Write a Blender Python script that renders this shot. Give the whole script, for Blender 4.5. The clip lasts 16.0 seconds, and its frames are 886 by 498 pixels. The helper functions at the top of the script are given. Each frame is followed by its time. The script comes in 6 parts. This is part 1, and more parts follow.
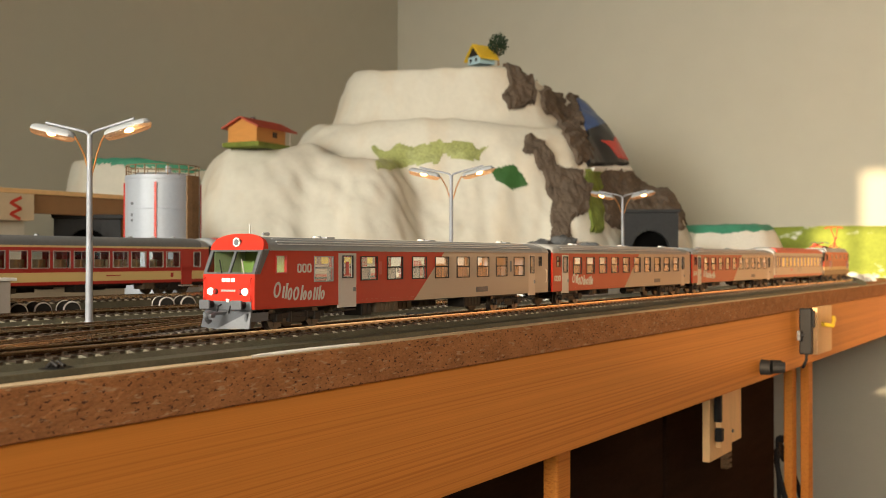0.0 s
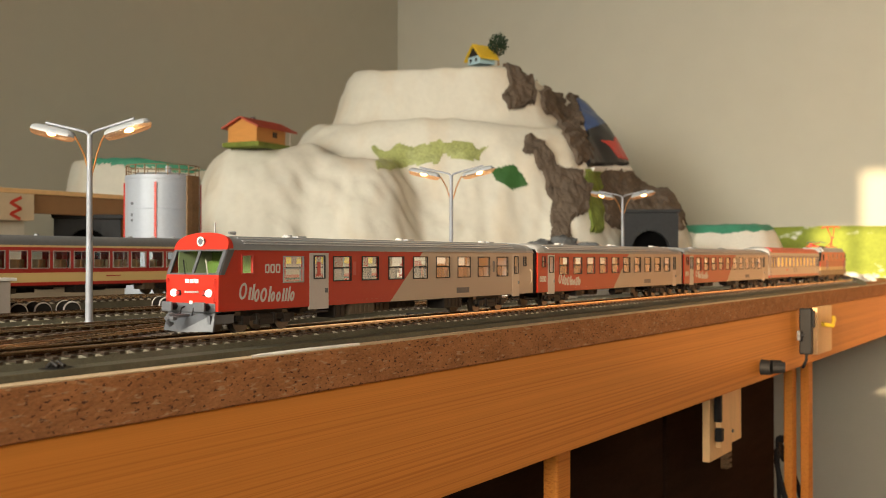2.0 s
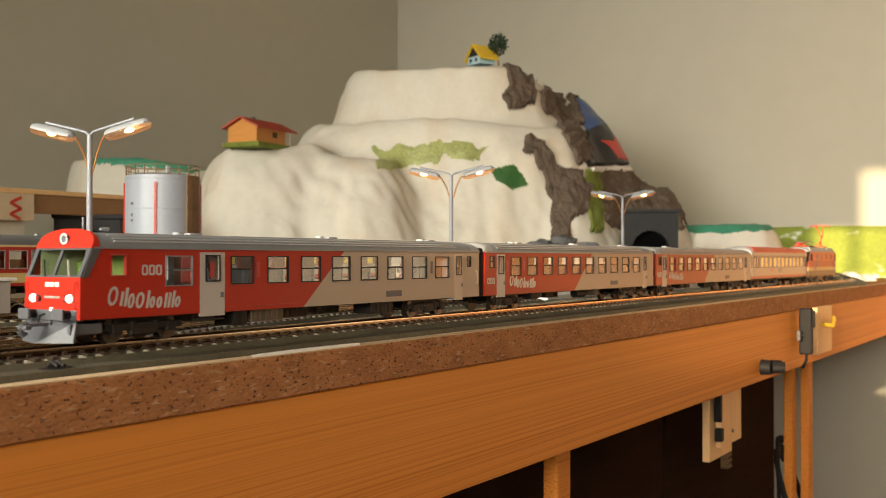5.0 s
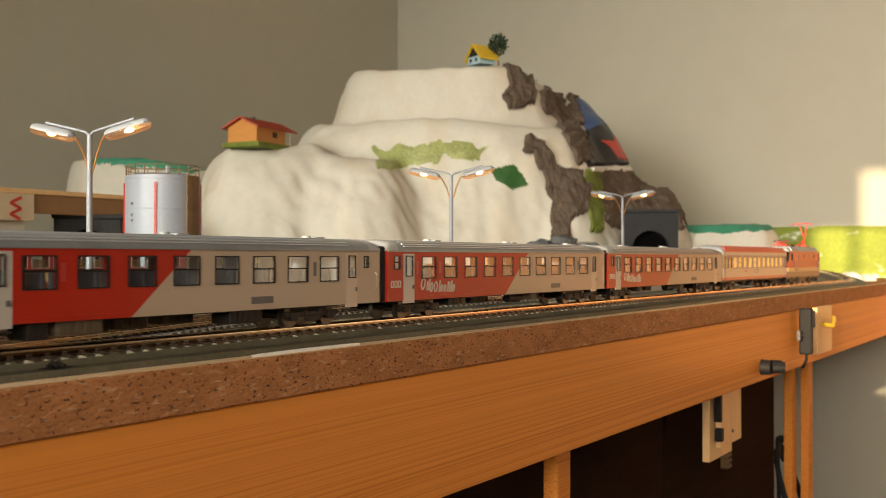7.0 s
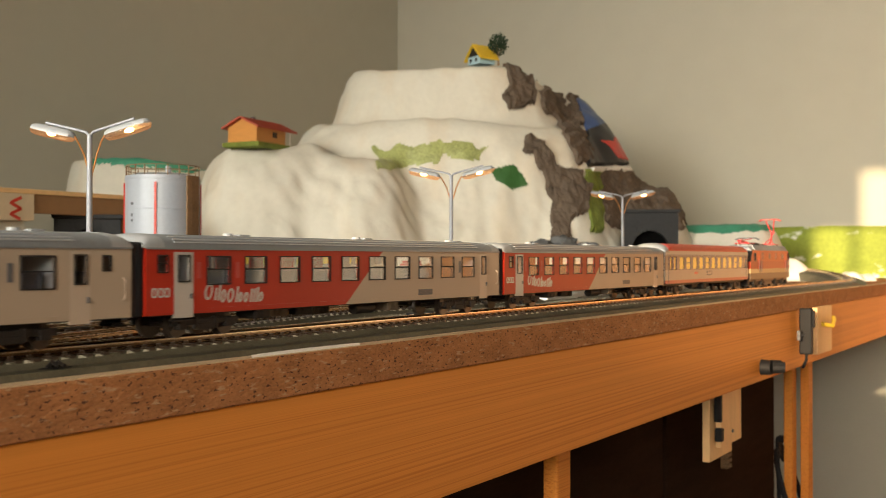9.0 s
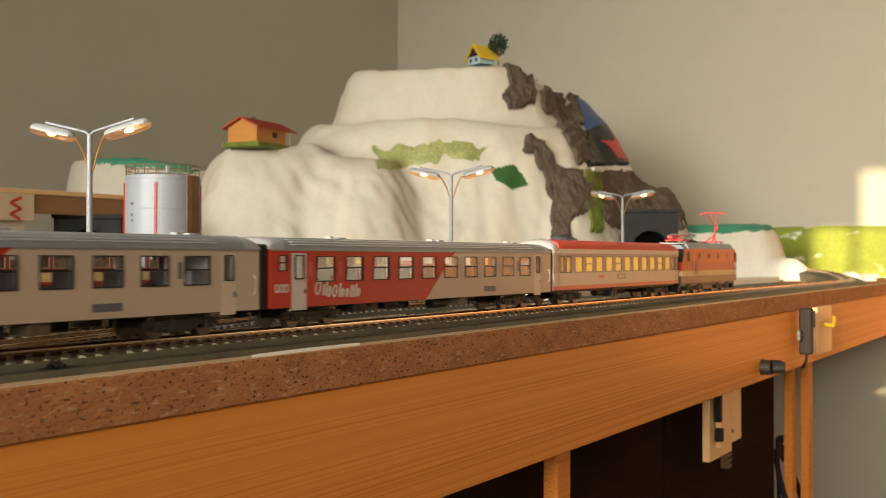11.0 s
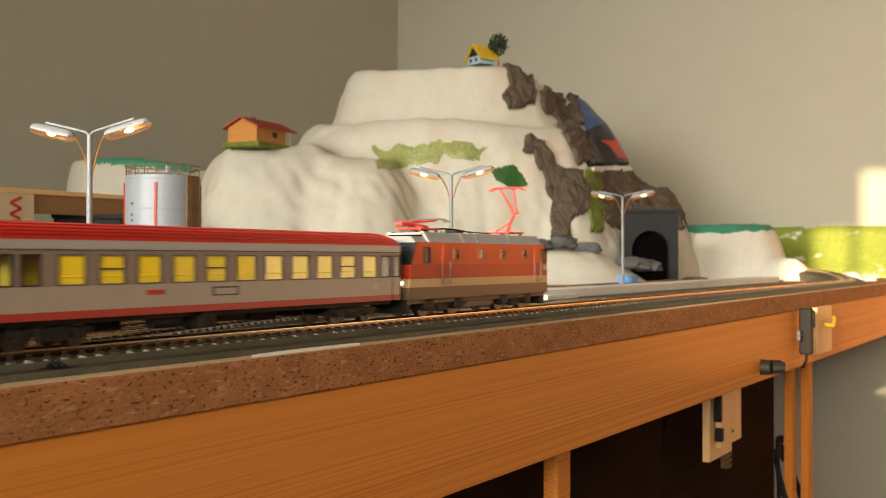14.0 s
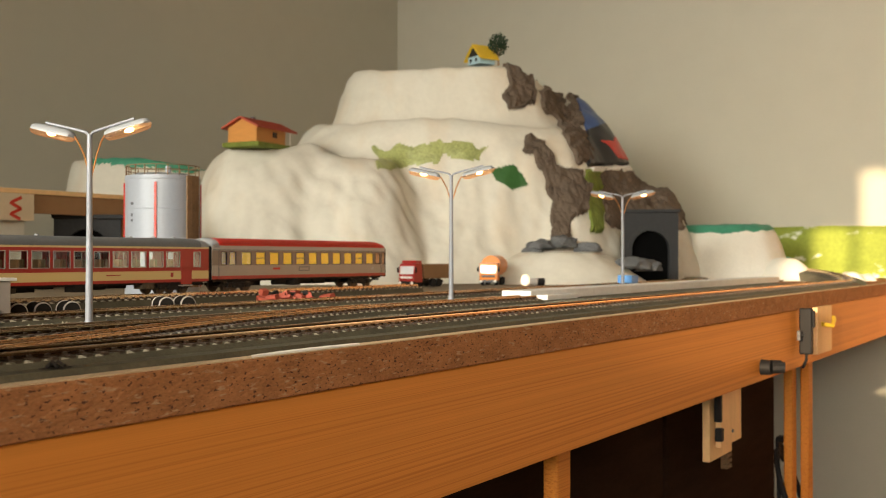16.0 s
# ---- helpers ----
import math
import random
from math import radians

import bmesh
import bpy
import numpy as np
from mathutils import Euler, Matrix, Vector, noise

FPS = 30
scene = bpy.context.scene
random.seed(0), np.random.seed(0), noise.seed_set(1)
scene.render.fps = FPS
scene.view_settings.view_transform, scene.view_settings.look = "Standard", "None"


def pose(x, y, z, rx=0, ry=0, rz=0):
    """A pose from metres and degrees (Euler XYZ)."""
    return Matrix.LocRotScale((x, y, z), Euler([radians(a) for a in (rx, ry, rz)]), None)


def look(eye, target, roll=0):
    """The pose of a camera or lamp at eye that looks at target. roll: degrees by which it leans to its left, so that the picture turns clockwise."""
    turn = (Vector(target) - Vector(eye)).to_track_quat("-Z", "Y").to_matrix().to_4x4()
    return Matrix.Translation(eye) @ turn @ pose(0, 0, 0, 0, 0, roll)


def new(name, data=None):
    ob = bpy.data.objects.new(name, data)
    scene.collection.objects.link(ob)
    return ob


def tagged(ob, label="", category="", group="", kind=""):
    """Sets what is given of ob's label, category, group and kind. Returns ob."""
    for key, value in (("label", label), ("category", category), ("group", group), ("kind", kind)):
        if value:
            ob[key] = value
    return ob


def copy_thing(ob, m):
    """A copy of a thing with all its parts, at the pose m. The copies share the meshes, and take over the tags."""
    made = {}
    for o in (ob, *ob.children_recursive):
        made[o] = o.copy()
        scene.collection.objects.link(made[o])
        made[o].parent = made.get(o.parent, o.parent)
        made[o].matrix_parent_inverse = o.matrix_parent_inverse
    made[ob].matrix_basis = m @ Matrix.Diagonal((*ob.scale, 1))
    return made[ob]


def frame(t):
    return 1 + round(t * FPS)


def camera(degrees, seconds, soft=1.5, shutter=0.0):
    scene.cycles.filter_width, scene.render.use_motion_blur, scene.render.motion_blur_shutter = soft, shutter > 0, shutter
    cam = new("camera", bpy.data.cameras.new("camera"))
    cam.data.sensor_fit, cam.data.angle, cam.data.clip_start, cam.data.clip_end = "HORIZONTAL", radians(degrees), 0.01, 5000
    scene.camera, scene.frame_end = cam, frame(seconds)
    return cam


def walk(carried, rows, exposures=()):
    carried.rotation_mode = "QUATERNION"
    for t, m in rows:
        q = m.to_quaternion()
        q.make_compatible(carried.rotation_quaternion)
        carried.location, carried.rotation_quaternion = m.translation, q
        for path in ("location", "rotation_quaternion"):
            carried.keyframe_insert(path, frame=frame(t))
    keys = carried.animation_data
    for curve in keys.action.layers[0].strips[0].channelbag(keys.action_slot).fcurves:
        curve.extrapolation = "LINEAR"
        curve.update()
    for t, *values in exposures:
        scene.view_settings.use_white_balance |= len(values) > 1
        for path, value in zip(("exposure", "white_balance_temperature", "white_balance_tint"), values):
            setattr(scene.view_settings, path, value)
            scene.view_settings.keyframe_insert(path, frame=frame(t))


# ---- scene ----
cam = camera(45.73, 16.0, soft=0.9, shutter=0.5)
STAND = pose(0, 0, 0.034, 90.53, 0, -58.163)
cam.data.dof.use_dof, cam.data.dof.focus_distance, cam.data.dof.aperture_fstop = True, 0.56, 26.0
walk(cam, [(0, STAND), (16, STAND)], exposures=[(0, 0.66, 6850, 10), (16, 0.66, 6850, 10)])

# ---- light: daylight through the windows behind and beside the layout ----
world = bpy.data.worlds.new("sky")
scene.world = world
world.use_nodes = True
sky = world.node_tree.nodes.new("ShaderNodeTexSky")
sky.sky_type, sky.sun_disc = "NISHITA", False
sky.sun_elevation, sky.sun_rotation = radians(7), radians(270)
world.node_tree.links.new(sky.outputs[0], world.node_tree.nodes["Background"].inputs[0])
world.node_tree.nodes["Background"].inputs[1].default_value = 0.1


def lamp(name, kind, energy, colour, m, sx=1.0, sy=1.0, spread=180.0):
    d = bpy.data.lights.new(name, kind)
    d.energy, d.color = energy, colour
    if kind == "AREA":
        d.shape, d.size, d.size_y, d.spread = "RECTANGLE", sx, sy, radians(spread)
    else:
        d.angle = radians(0.6)
    ob = new(name, d)
    ob.matrix_world = m
    return ob


# the room: x from -1.3 to 2.52, y from -2.0 to 1.72, floor at -0.86, ceiling at 1.6
RX0, RX1, RY0, RY1, FLOOR, CEIL = -1.3, 2.52, -2.0, 1.72, -0.86, 1.6
# low evening sun and sky through unseen openings added in the wall behind: a wide one, a lower side one cut to aim the
# sun, and a third one
WINDOWS = [(-1.90, 0.142, 0.20, 0.70), (0.152, 0.235, 0.25, 0.57), (0.44, 1.36, 0.30, 1.15)]
# area lamps in two of the openings stand in for sky light
lamp("window_light_north", "AREA", 9.5, (1.0, 0.99, 0.90), look((RX0 + 0.02, 0.90, 0.74), (2.5, -0.10, -0.25)), 0.90, 0.80, 80)
lamp("window_light_south", "AREA", 7.8, (1.0, 0.90, 0.76), look((RX0 + 0.02, -0.45, 0.44), (2.2, 0.20, -0.05)), 1.5, 0.48, 84)
lamp("sun", "SUN", 5.0, (1.0, 0.74, 0.46), look((0, 0, 0), (1.0, 0.08, -0.12)))


# ---- materials ----
def mat(name, colour, rough=0.5, metal=0.0, vary=0.12, scale=60.0, bump=0.0, bump_scale=None, coat=0.0, stretch=(1, 1, 1), spec=0.5):
    """A surface with variation at two scales, metres as units."""
    m = bpy.data.materials.new(name)
    m.use_nodes = True
    nt = m.node_tree
    b = nt.nodes["Principled BSDF"]
    b.inputs["Roughness"].default_value, b.inputs["Metallic"].default_value = rough, metal
    b.inputs["Specular IOR Level"].default_value = spec
    b.inputs["Coat Weight"].default_value = coat
    tc = nt.nodes.new("ShaderNodeTexCoord")
    mp = nt.nodes.new("ShaderNodeMapping")
    mp.inputs["Scale"].default_value = stretch
    nt.links.new(tc.outputs["Object"], mp.inputs[0])
    n1, n2 = nt.nodes.new("ShaderNodeTexNoise"), nt.nodes.new("ShaderNodeTexNoise")
    n1.inputs["Scale"].default_value, n2.inputs["Scale"].default_value = scale, scale * 9
    n1.inputs["Detail"].default_value = n2.inputs["Detail"].default_value = 4
    for n in (n1, n2):
        nt.links.new(mp.outputs[0], n.inputs["Vector"])
    add = nt.nodes.new("ShaderNodeMath")
    add.operation = "ADD"
    nt.links.new(n1.outputs["Fac"], add.inputs[0])
    nt.links.new(n2.outputs["Fac"], add.inputs[1])
    mr = nt.nodes.new("ShaderNodeMapRange")
    mr.inputs["From Min"].default_value, mr.inputs["From Max"].default_value = 0.6, 1.4
    mr.inputs["To Min"].default_value, mr.inputs["To Max"].default_value = 1 - vary, 1 + vary
    nt.links.new(add.outputs[0], mr.inputs["Value"])
    mx = nt.nodes.new("ShaderNodeVectorMath")
    mx.operation = "SCALE"
    mx.inputs[0].default_value = colour
    nt.links.new(mr.outputs[0], mx.inputs["Scale"])
    nt.links.new(mx.outputs[0], b.inputs["Base Color"])
    if bump:
        bp = nt.nodes.new("ShaderNodeBump")
        bp.inputs["Strength"].default_value, bp.inputs["Distance"].default_value = 1.0, bump
        src = n2
        if bump_scale:
            src = nt.nodes.new("ShaderNodeTexNoise")
            src.inputs["Scale"].default_value, src.inputs["Detail"].default_value = bump_scale, 5
            nt.links.new(mp.outputs[0], src.inputs["Vector"])
        nt.links.new(src.outputs["Fac"], bp.inputs["Height"])
        nt.links.new(bp.outputs[0], b.inputs["Normal"])
    return m


def tint(m, second, pick):
    """Lays a second colour over m where pick(node_tree, object coordinate node) is 1."""
    nt = m.node_tree
    b = nt.nodes["Principled BSDF"]
    old = b.inputs["Base Color"].links[0].from_socket
    tc = nt.nodes.new("ShaderNodeTexCoord")
    mask = pick(nt, tc.outputs["Object"])
    mix = nt.nodes.new("ShaderNodeMix")
    mix.data_type = "RGBA"
    nt.links.new(mask, mix.inputs[0])
    nt.links.new(old, mix.inputs[6])
    mix.inputs[7].default_value = (*second, 1)
    nt.links.new(mix.outputs[2], b.inputs["Base Color"])
    return m


def above(ax, ay, az, c, soft=0.0001):
    """A mask: 1 where ax*x + ay*y + az*z > c."""
    def pick(nt, co):
        d = nt.nodes.new("ShaderNodeVectorMath")
        d.operation = "DOT_PRODUCT"
        d.inputs[1].default_value = (ax, ay, az)
        nt.links.new(co, d.inputs[0])
        r = nt.nodes.new("ShaderNodeMapRange")
        r.inputs["From Min"].default_value, r.inputs["From Max"].default_value = c - soft, c + soft
        nt.links.new(d.outputs["Value"], r.inputs["Value"])
        return r.outputs[0]
    return pick


def spots(scale, low, high, stretch=(1, 1, 1)):
    """A mask of noise spots."""
    def pick(nt, co):
        mp = nt.nodes.new("ShaderNodeMapping")
        mp.inputs["Scale"].default_value = stretch
        nt.links.new(co, mp.inputs[0])
        n = nt.nodes.new("ShaderNodeTexNoise")
        n.inputs["Scale"].default_value, n.inputs["Detail"].default_value = scale, 6
        nt.links.new(mp.outputs[0], n.inputs["Vector"])
        r = nt.nodes.new("ShaderNodeMapRange")
        r.inputs["From Min"].default_value, r.inputs["From Max"].default_value = low, high
        nt.links.new(n.outputs["Fac"], r.inputs["Value"])
        return r.outputs[0]
    return pick


def glow(name, colour, power):
    m = bpy.data.materials.new(name)
    m.use_nodes = True
    b = m.node_tree.nodes["Principled BSDF"]
    b.inputs["Base Color"].default_value = (*colour, 1)
    b.inputs["Emission Color"].default_value = (*colour, 1)
    b.inputs["Emission Strength"].default_value = power
    return m


def clear(name, colour, gloss=0.12):
    m = bpy.data.materials.new(name)
    m.use_nodes = True
    nt = m.node_tree
    tr, gl, mx = nt.nodes.new("ShaderNodeBsdfTransparent"), nt.nodes.new("ShaderNodeBsdfGlossy"), nt.nodes.new("ShaderNodeMixShader")
    tr.inputs[0].default_value = (*colour, 1)
    gl.inputs["Roughness"].default_value = 0.04
    gl.inputs["Color"].default_value = (0.92, 0.92, 0.92, 1)
    mx.inputs[0].default_value = gloss
    if gloss < 0.2:
        fr = nt.nodes.new("ShaderNodeFresnel")
        fr.inputs["IOR"].default_value = 1.75 + 0.8 * gloss
        nt.links.new(fr.outputs[0], mx.inputs[0])
    nt.links.new(tr.outputs[0], mx.inputs[1])
    nt.links.new(gl.outputs[0], mx.inputs[2])
    nt.links.new(mx.outputs[0], nt.nodes["Material Output"].inputs[0])
    return m


WALL = mat("wall_paint", (0.53, 0.515, 0.435), 0.85, vary=0.03, scale=2.0, bump=0.0004, bump_scale=160)
# dark brown on unseen surfaces, chosen to cut bounce and reflection, not a paint
SOUTHWALL = mat("light_cutting_brown", (0.16, 0.11, 0.07), 0.9, vary=0.08, scale=3)
CEILING = mat("ceiling_paint", (0.75, 0.72, 0.66), 0.9, vary=0.03, scale=2)
LAMINATE = mat("floor_laminate", (0.20, 0.11, 0.05), 0.45, vary=0.2, scale=6, stretch=(1, 6, 1))
PINE = mat("pine_board", (0.66, 0.245, 0.048), 0.5, spec=0.1, vary=0.10, scale=9, bump=0.00005, bump_scale=60, stretch=(0.2, 20, 45))
PINE = tint(PINE, (0.53, 0.175, 0.034), spots(8, 0.50, 0.66, (0.06, 40, 105)))
PINE_PALE = mat("pale_plywood", (0.74, 0.48, 0.23), 0.55, vary=0.12, scale=20, stretch=(6, 6, 1))
CHIP = mat("chipboard_edge", (0.36, 0.155, 0.062), 0.85, vary=0.35, scale=110, bump=0.0011, bump_scale=380, spec=0.15, stretch=(0.45, 1, 1))
# dark spots paint the shade inside the edge's pits
CHIP = tint(CHIP, (0.10, 0.042, 0.022), spots(560, 0.588, 0.645, (0.6, 1, 1.2)))
CHIP = tint(CHIP, (0.44, 0.26, 0.14), spots(330, 0.60, 0.68, (0.4, 1, 1.6)))
CHIP_TOP = mat("chipboard_top", (0.55, 0.40, 0.24), 0.8, vary=0.2, scale=120, bump=0.0003)
FOAM = mat("grey_trackbed", (0.088, 0.080, 0.053), 0.6, vary=0.28, scale=50, bump=0.0005, bump_scale=900, spec=0.3)
GROUND = mat("brown_groundboard", (0.20, 0.145, 0.085), 0.85, vary=0.25, scale=16, bump=0.0005, bump_scale=500)
SLEEPER = mat("sleeper_plastic", (0.040, 0.026, 0.017), 0.35, vary=0.25, scale=300, spec=0.4)
WHEEL = mat("browned_wheel", (0.075, 0.058, 0.045), 0.35, 0.7, vary=0.3, scale=200)
STEEL = mat("nickel_rail", (0.15, 0.10, 0.062), 0.24, 1.0, vary=0.15, scale=200)
STEEL = tint(STEEL, (0.74, 0.60, 0.43), above(0, 0, 1, -0.0007))
PLASTER = mat("plaster_cloth", (0.66, 0.635, 0.55), 0.85, vary=0.05, scale=12, bump=0.0012, bump_scale=36)
PLASTER = tint(PLASTER, (0.60, 0.47, 0.32), spots(13, 0.52, 0.95, (1, 1, 0.3)))
# whiter than PLASTER, adding the far end's sunlit brightness by colour
WHITE_PLASTER = mat("brightened_white_plaster", (0.80, 0.78, 0.70), 0.85, vary=0.06, scale=30, bump=0.001)
ROCK = mat("brown_rock_crust", (0.115, 0.085, 0.062), 0.95, vary=0.35, scale=45, bump=0.004, bump_scale=110)
GREY_ROCK = mat("grey_stone_paint", (0.13, 0.135, 0.14), 0.8, vary=0.25, scale=60, bump=0.001)
MOSS = mat("moss_flock", (0.16, 0.20, 0.035), 0.95, vary=0.3, scale=70, bump=0.001, bump_scale=900)
GREEN_PAPER = mat("pale_green_paint", (0.34, 0.37, 0.14), 0.35, vary=0.45, scale=30, bump=0.0006)
DARK_GREEN = mat("dark_green_paint", (0.04, 0.12, 0.035), 0.35, vary=0.2, scale=40)
TEAL = mat("teal_green_paint", (0.05, 0.27, 0.17), 0.6, vary=0.25, scale=40)
LIME = mat("lime_grass_mat", (0.25, 0.31, 0.05), 0.9, vary=0.2, scale=14, bump=0.001, bump_scale=300)
LIME = tint(LIME, (0.72, 0.74, 0.62), spots(24, 0.62, 0.70, (1, 1, 1.6)))
# pale colour holds the glints along the bed's edge
LIP = mat("pale_edge_glint", (0.50, 0.48, 0.40), 0.25, vary=0.5, scale=120, spec=0.6)
REFLECT_ORANGE = mat("reflector_orange", (0.74, 0.38, 0.17), 0.6, vary=0.1, scale=5, stretch=(1, 8, 1))
PLATFORM = mat("pale_platform", (0.78, 0.78, 0.75), 0.6, vary=0.1, scale=30)
BLACK = mat("black_plastic", (0.012, 0.012, 0.013), 0.62, vary=0.2, scale=100, spec=0.22)
UNDER = mat("underframe_black", (0.018, 0.015, 0.013), 0.55, vary=0.4, scale=200, spec=0.22)
BRASS_BROWN = mat("tank_box_brown", (0.09, 0.065, 0.04), 0.6, vary=0.2, scale=150)
GREYROOF = mat("grey_roof", (0.17, 0.185, 0.20), 0.36, vary=0.1, scale=50)
DOME = mat("pale_roof_end", (0.27, 0.28, 0.29), 0.4, vary=0.06, scale=50)
# darker copy of the roof red, painting the ribs' shading
REDRIB = mat("rib_shade_red", (0.42, 0.016, 0.012), 0.35, vary=0.08, scale=60)
REDROOF = mat("red_roof", (0.56, 0.022, 0.014), 0.38, vary=0.08, scale=60, spec=0.5)
RED = mat("signal_red_paint", (0.50, 0.026, 0.012), 0.33, vary=0.06, scale=80, spec=0.5)
CABRED = mat("bright_red_paint", (0.42, 0.024, 0.012), 0.35, vary=0.05, scale=80, spec=0.22)
BEIGE = mat("stone_beige_paint", (0.42, 0.335, 0.26), 0.38, vary=0.05, scale=80, spec=0.5)
LIGHTGREY = mat("light_grey_paint", (0.40, 0.37, 0.34), 0.4, vary=0.05, scale=80)
BUFFER = mat("grey_buffer_paint", (0.085, 0.087, 0.095), 0.45, vary=0.12, scale=150)
SILVER = mat("silver_frame", (0.20, 0.205, 0.215), 0.4, 0.2, vary=0.1, scale=150)
WHITE = mat("white_paint", (0.80, 0.78, 0.74), 0.5, vary=0.04, scale=100)
OXRED = mat("deep_red_paint", (0.36, 0.022, 0.018), 0.38, vary=0.08, scale=80, spec=0.5)
SEAT = mat("dark_seat_plastic", (0.05, 0.055, 0.07), 0.6, vary=0.2, scale=100)
SEAT_Y = mat("yellow_inner_wall", (0.95, 0.72, 0.05), 0.5, vary=0.08, scale=60)
SEAT_O = mat("tan_inner_wall", (0.42, 0.21, 0.08), 0.55, vary=0.1, scale=60)
GREEN_IN = mat("lime_cab_inside", (0.17, 0.27, 0.05), 0.5, vary=0.15, scale=60)
WOODIN = mat("brown_inner_wall", (0.26, 0.14, 0.06), 0.6, vary=0.1, scale=60)
INGREY = mat("pale_grey_inner_wall", (0.46, 0.48, 0.52), 0.5, vary=0.08, scale=60)
# lighter copy of the roof grey, painting the ribs' highlights
RIBGREY = mat("rib_highlight_grey", (0.36, 0.38, 0.40), 0.36, vary=0.08, scale=50)
DARKGLASS = mat("dark_windscreen", (0.018, 0.022, 0.026), 0.14, vary=0.1, scale=60, spec=0.3)
GLASS = clear("window_glass", (0.93, 0.95, 0.95), 0.10)
SCREEN = clear("windscreen_glass", (0.70, 0.80, 0.70), 0.06)
HEAD = glow("headlight_glow", (1.0, 0.93, 0.86), 3.5)
TAIL = glow("warm_light_glow", (1.0, 0.86, 0.55), 5)
BULB = glow("lamp_bulb_glow", (1.0, 0.62, 0.26), 16)
LOCORED = mat("brick_red_paint", (0.42, 0.05, 0.022), 0.42, vary=0.07, scale=80, spec=0.5)
LOCOBEIGE = mat("loco_beige_paint", (0.56, 0.40, 0.20), 0.42, vary=0.05, scale=80)
LOCOBROWN = mat("loco_frame_brown", (0.15, 0.095, 0.06), 0.5, vary=0.12, scale=120, spec=0.22)
LOCOROOF = mat("loco_roof_grey", (0.25, 0.265, 0.28), 0.42, vary=0.08, scale=60)
PANTO = mat("pantograph_red", (0.70, 0.05, 0.05), 0.4, vary=0.06, scale=150)
COPPER = mat("copper_wire", (0.75, 0.36, 0.14), 0.3, 0.9, vary=0.1, scale=200)
POLE = mat("lamp_pole_grey", (0.24, 0.25, 0.28), 0.42, 0.1, vary=0.08, scale=120)
TANKGREY = mat("tank_silver_grey", (0.33, 0.36, 0.41), 0.45, 0.1, vary=0.06, scale=40)
RUST = mat("tank_rust_brown", (0.20, 0.12, 0.06), 0.7, vary=0.3, scale=50)
ORANGE = mat("orange_plank_wall", (0.56, 0.24, 0.05), 0.6, vary=0.15, scale=60, stretch=(1, 1, 8))
TILE_RED = mat("red_tile_roof", (0.42, 0.07, 0.04), 0.7, vary=0.15, scale=90)
YELLOW = mat("yellow_paint", (0.75, 0.50, 0.04), 0.5, vary=0.08, scale=80)
SKYBLUE = mat("pale_blue_wall", (0.38, 0.55, 0.62), 0.6, vary=0.08, scale=80)
DARKLEAF = mat("dark_leaf_flock", (0.02, 0.045, 0.018), 0.95, vary=0.4, scale=300)
BLUE = mat("blue_plastic", (0.10, 0.32, 0.72), 0.45, vary=0.08, scale=80)
TRUCKORANGE = mat("orange_truck_paint", (0.80, 0.25, 0.03), 0.35, vary=0.06, scale=80)
TAPE = mat("pale_packing_tape", (0.55, 0.46, 0.32), 0.35, vary=0.1, scale=60)
PRINT_BLUE = mat("printed_blue_paper", (0.05, 0.09, 0.22), 0.4, vary=0.3, scale=60)
PRINT_BLACK = mat("printed_black_paper", (0.02, 0.02, 0.022), 0.4, vary=0.2, scale=60)
PRINT_RED = mat("printed_red_paper", (0.55, 0.05, 0.04), 0.4, vary=0.2, scale=60)


# ---- small mesh tools ----
def link(name, bm, material, smooth=False):
    me = bpy.data.meshes.new(name)
    bmesh.ops.recalc_face_normals(bm, faces=bm.faces)
    bm.to_mesh(me)
    bm.free()
    me.materials.append(material)
    if smooth:
        me.polygons.foreach_set("use_smooth", [True] * len(me.polygons))
        me.set_sharp_from_angle(angle=radians(40))
    return new(name, me)


def part(name, bm, material, parent, label="", smooth=False):
    ob = link(name, bm, material, smooth)
    ob.parent = parent
    return tagged(ob, label)


def thing(name, label, category, m=None, group="", kind=""):
    ob = new(name)
    ob.empty_display_size = 0.01
    if m is not None:
        ob.matrix_world = m
    return tagged(ob, label, category, group, kind)


def box(bm, x0, x1, y0, y1, z0, z1, bevel=0.0):
    r = bmesh.ops.create_cube(bm, size=1)["verts"]
    for v in r:
        v.co = Vector(((x0 + x1) / 2 + v.co.x * (x1 - x0), (y0 + y1) / 2 + v.co.y * (y1 - y0), (z0 + z1) / 2 + v.co.z * (z1 - z0)))
    if bevel:
        es = list({e for v in r for e in v.link_edges})
        bmesh.ops.bevel(bm, geom=es, offset=bevel, segments=2, affect="EDGES", profile=0.5)
    return bm


def cyl(bm, a, b, r0, r1=None, n=12):
    """A rod from a to b, radius r0 to r1."""
    a, b = Vector(a), Vector(b)
    m = Matrix.Translation((a + b) / 2) @ (b - a).to_track_quat("Z", "Y").to_matrix().to_4x4()
    bmesh.ops.create_cone(bm, cap_ends=True, segments=n, radius1=r0, radius2=r0 if r1 is None else r1, depth=(b - a).length, matrix=m)
    return bm


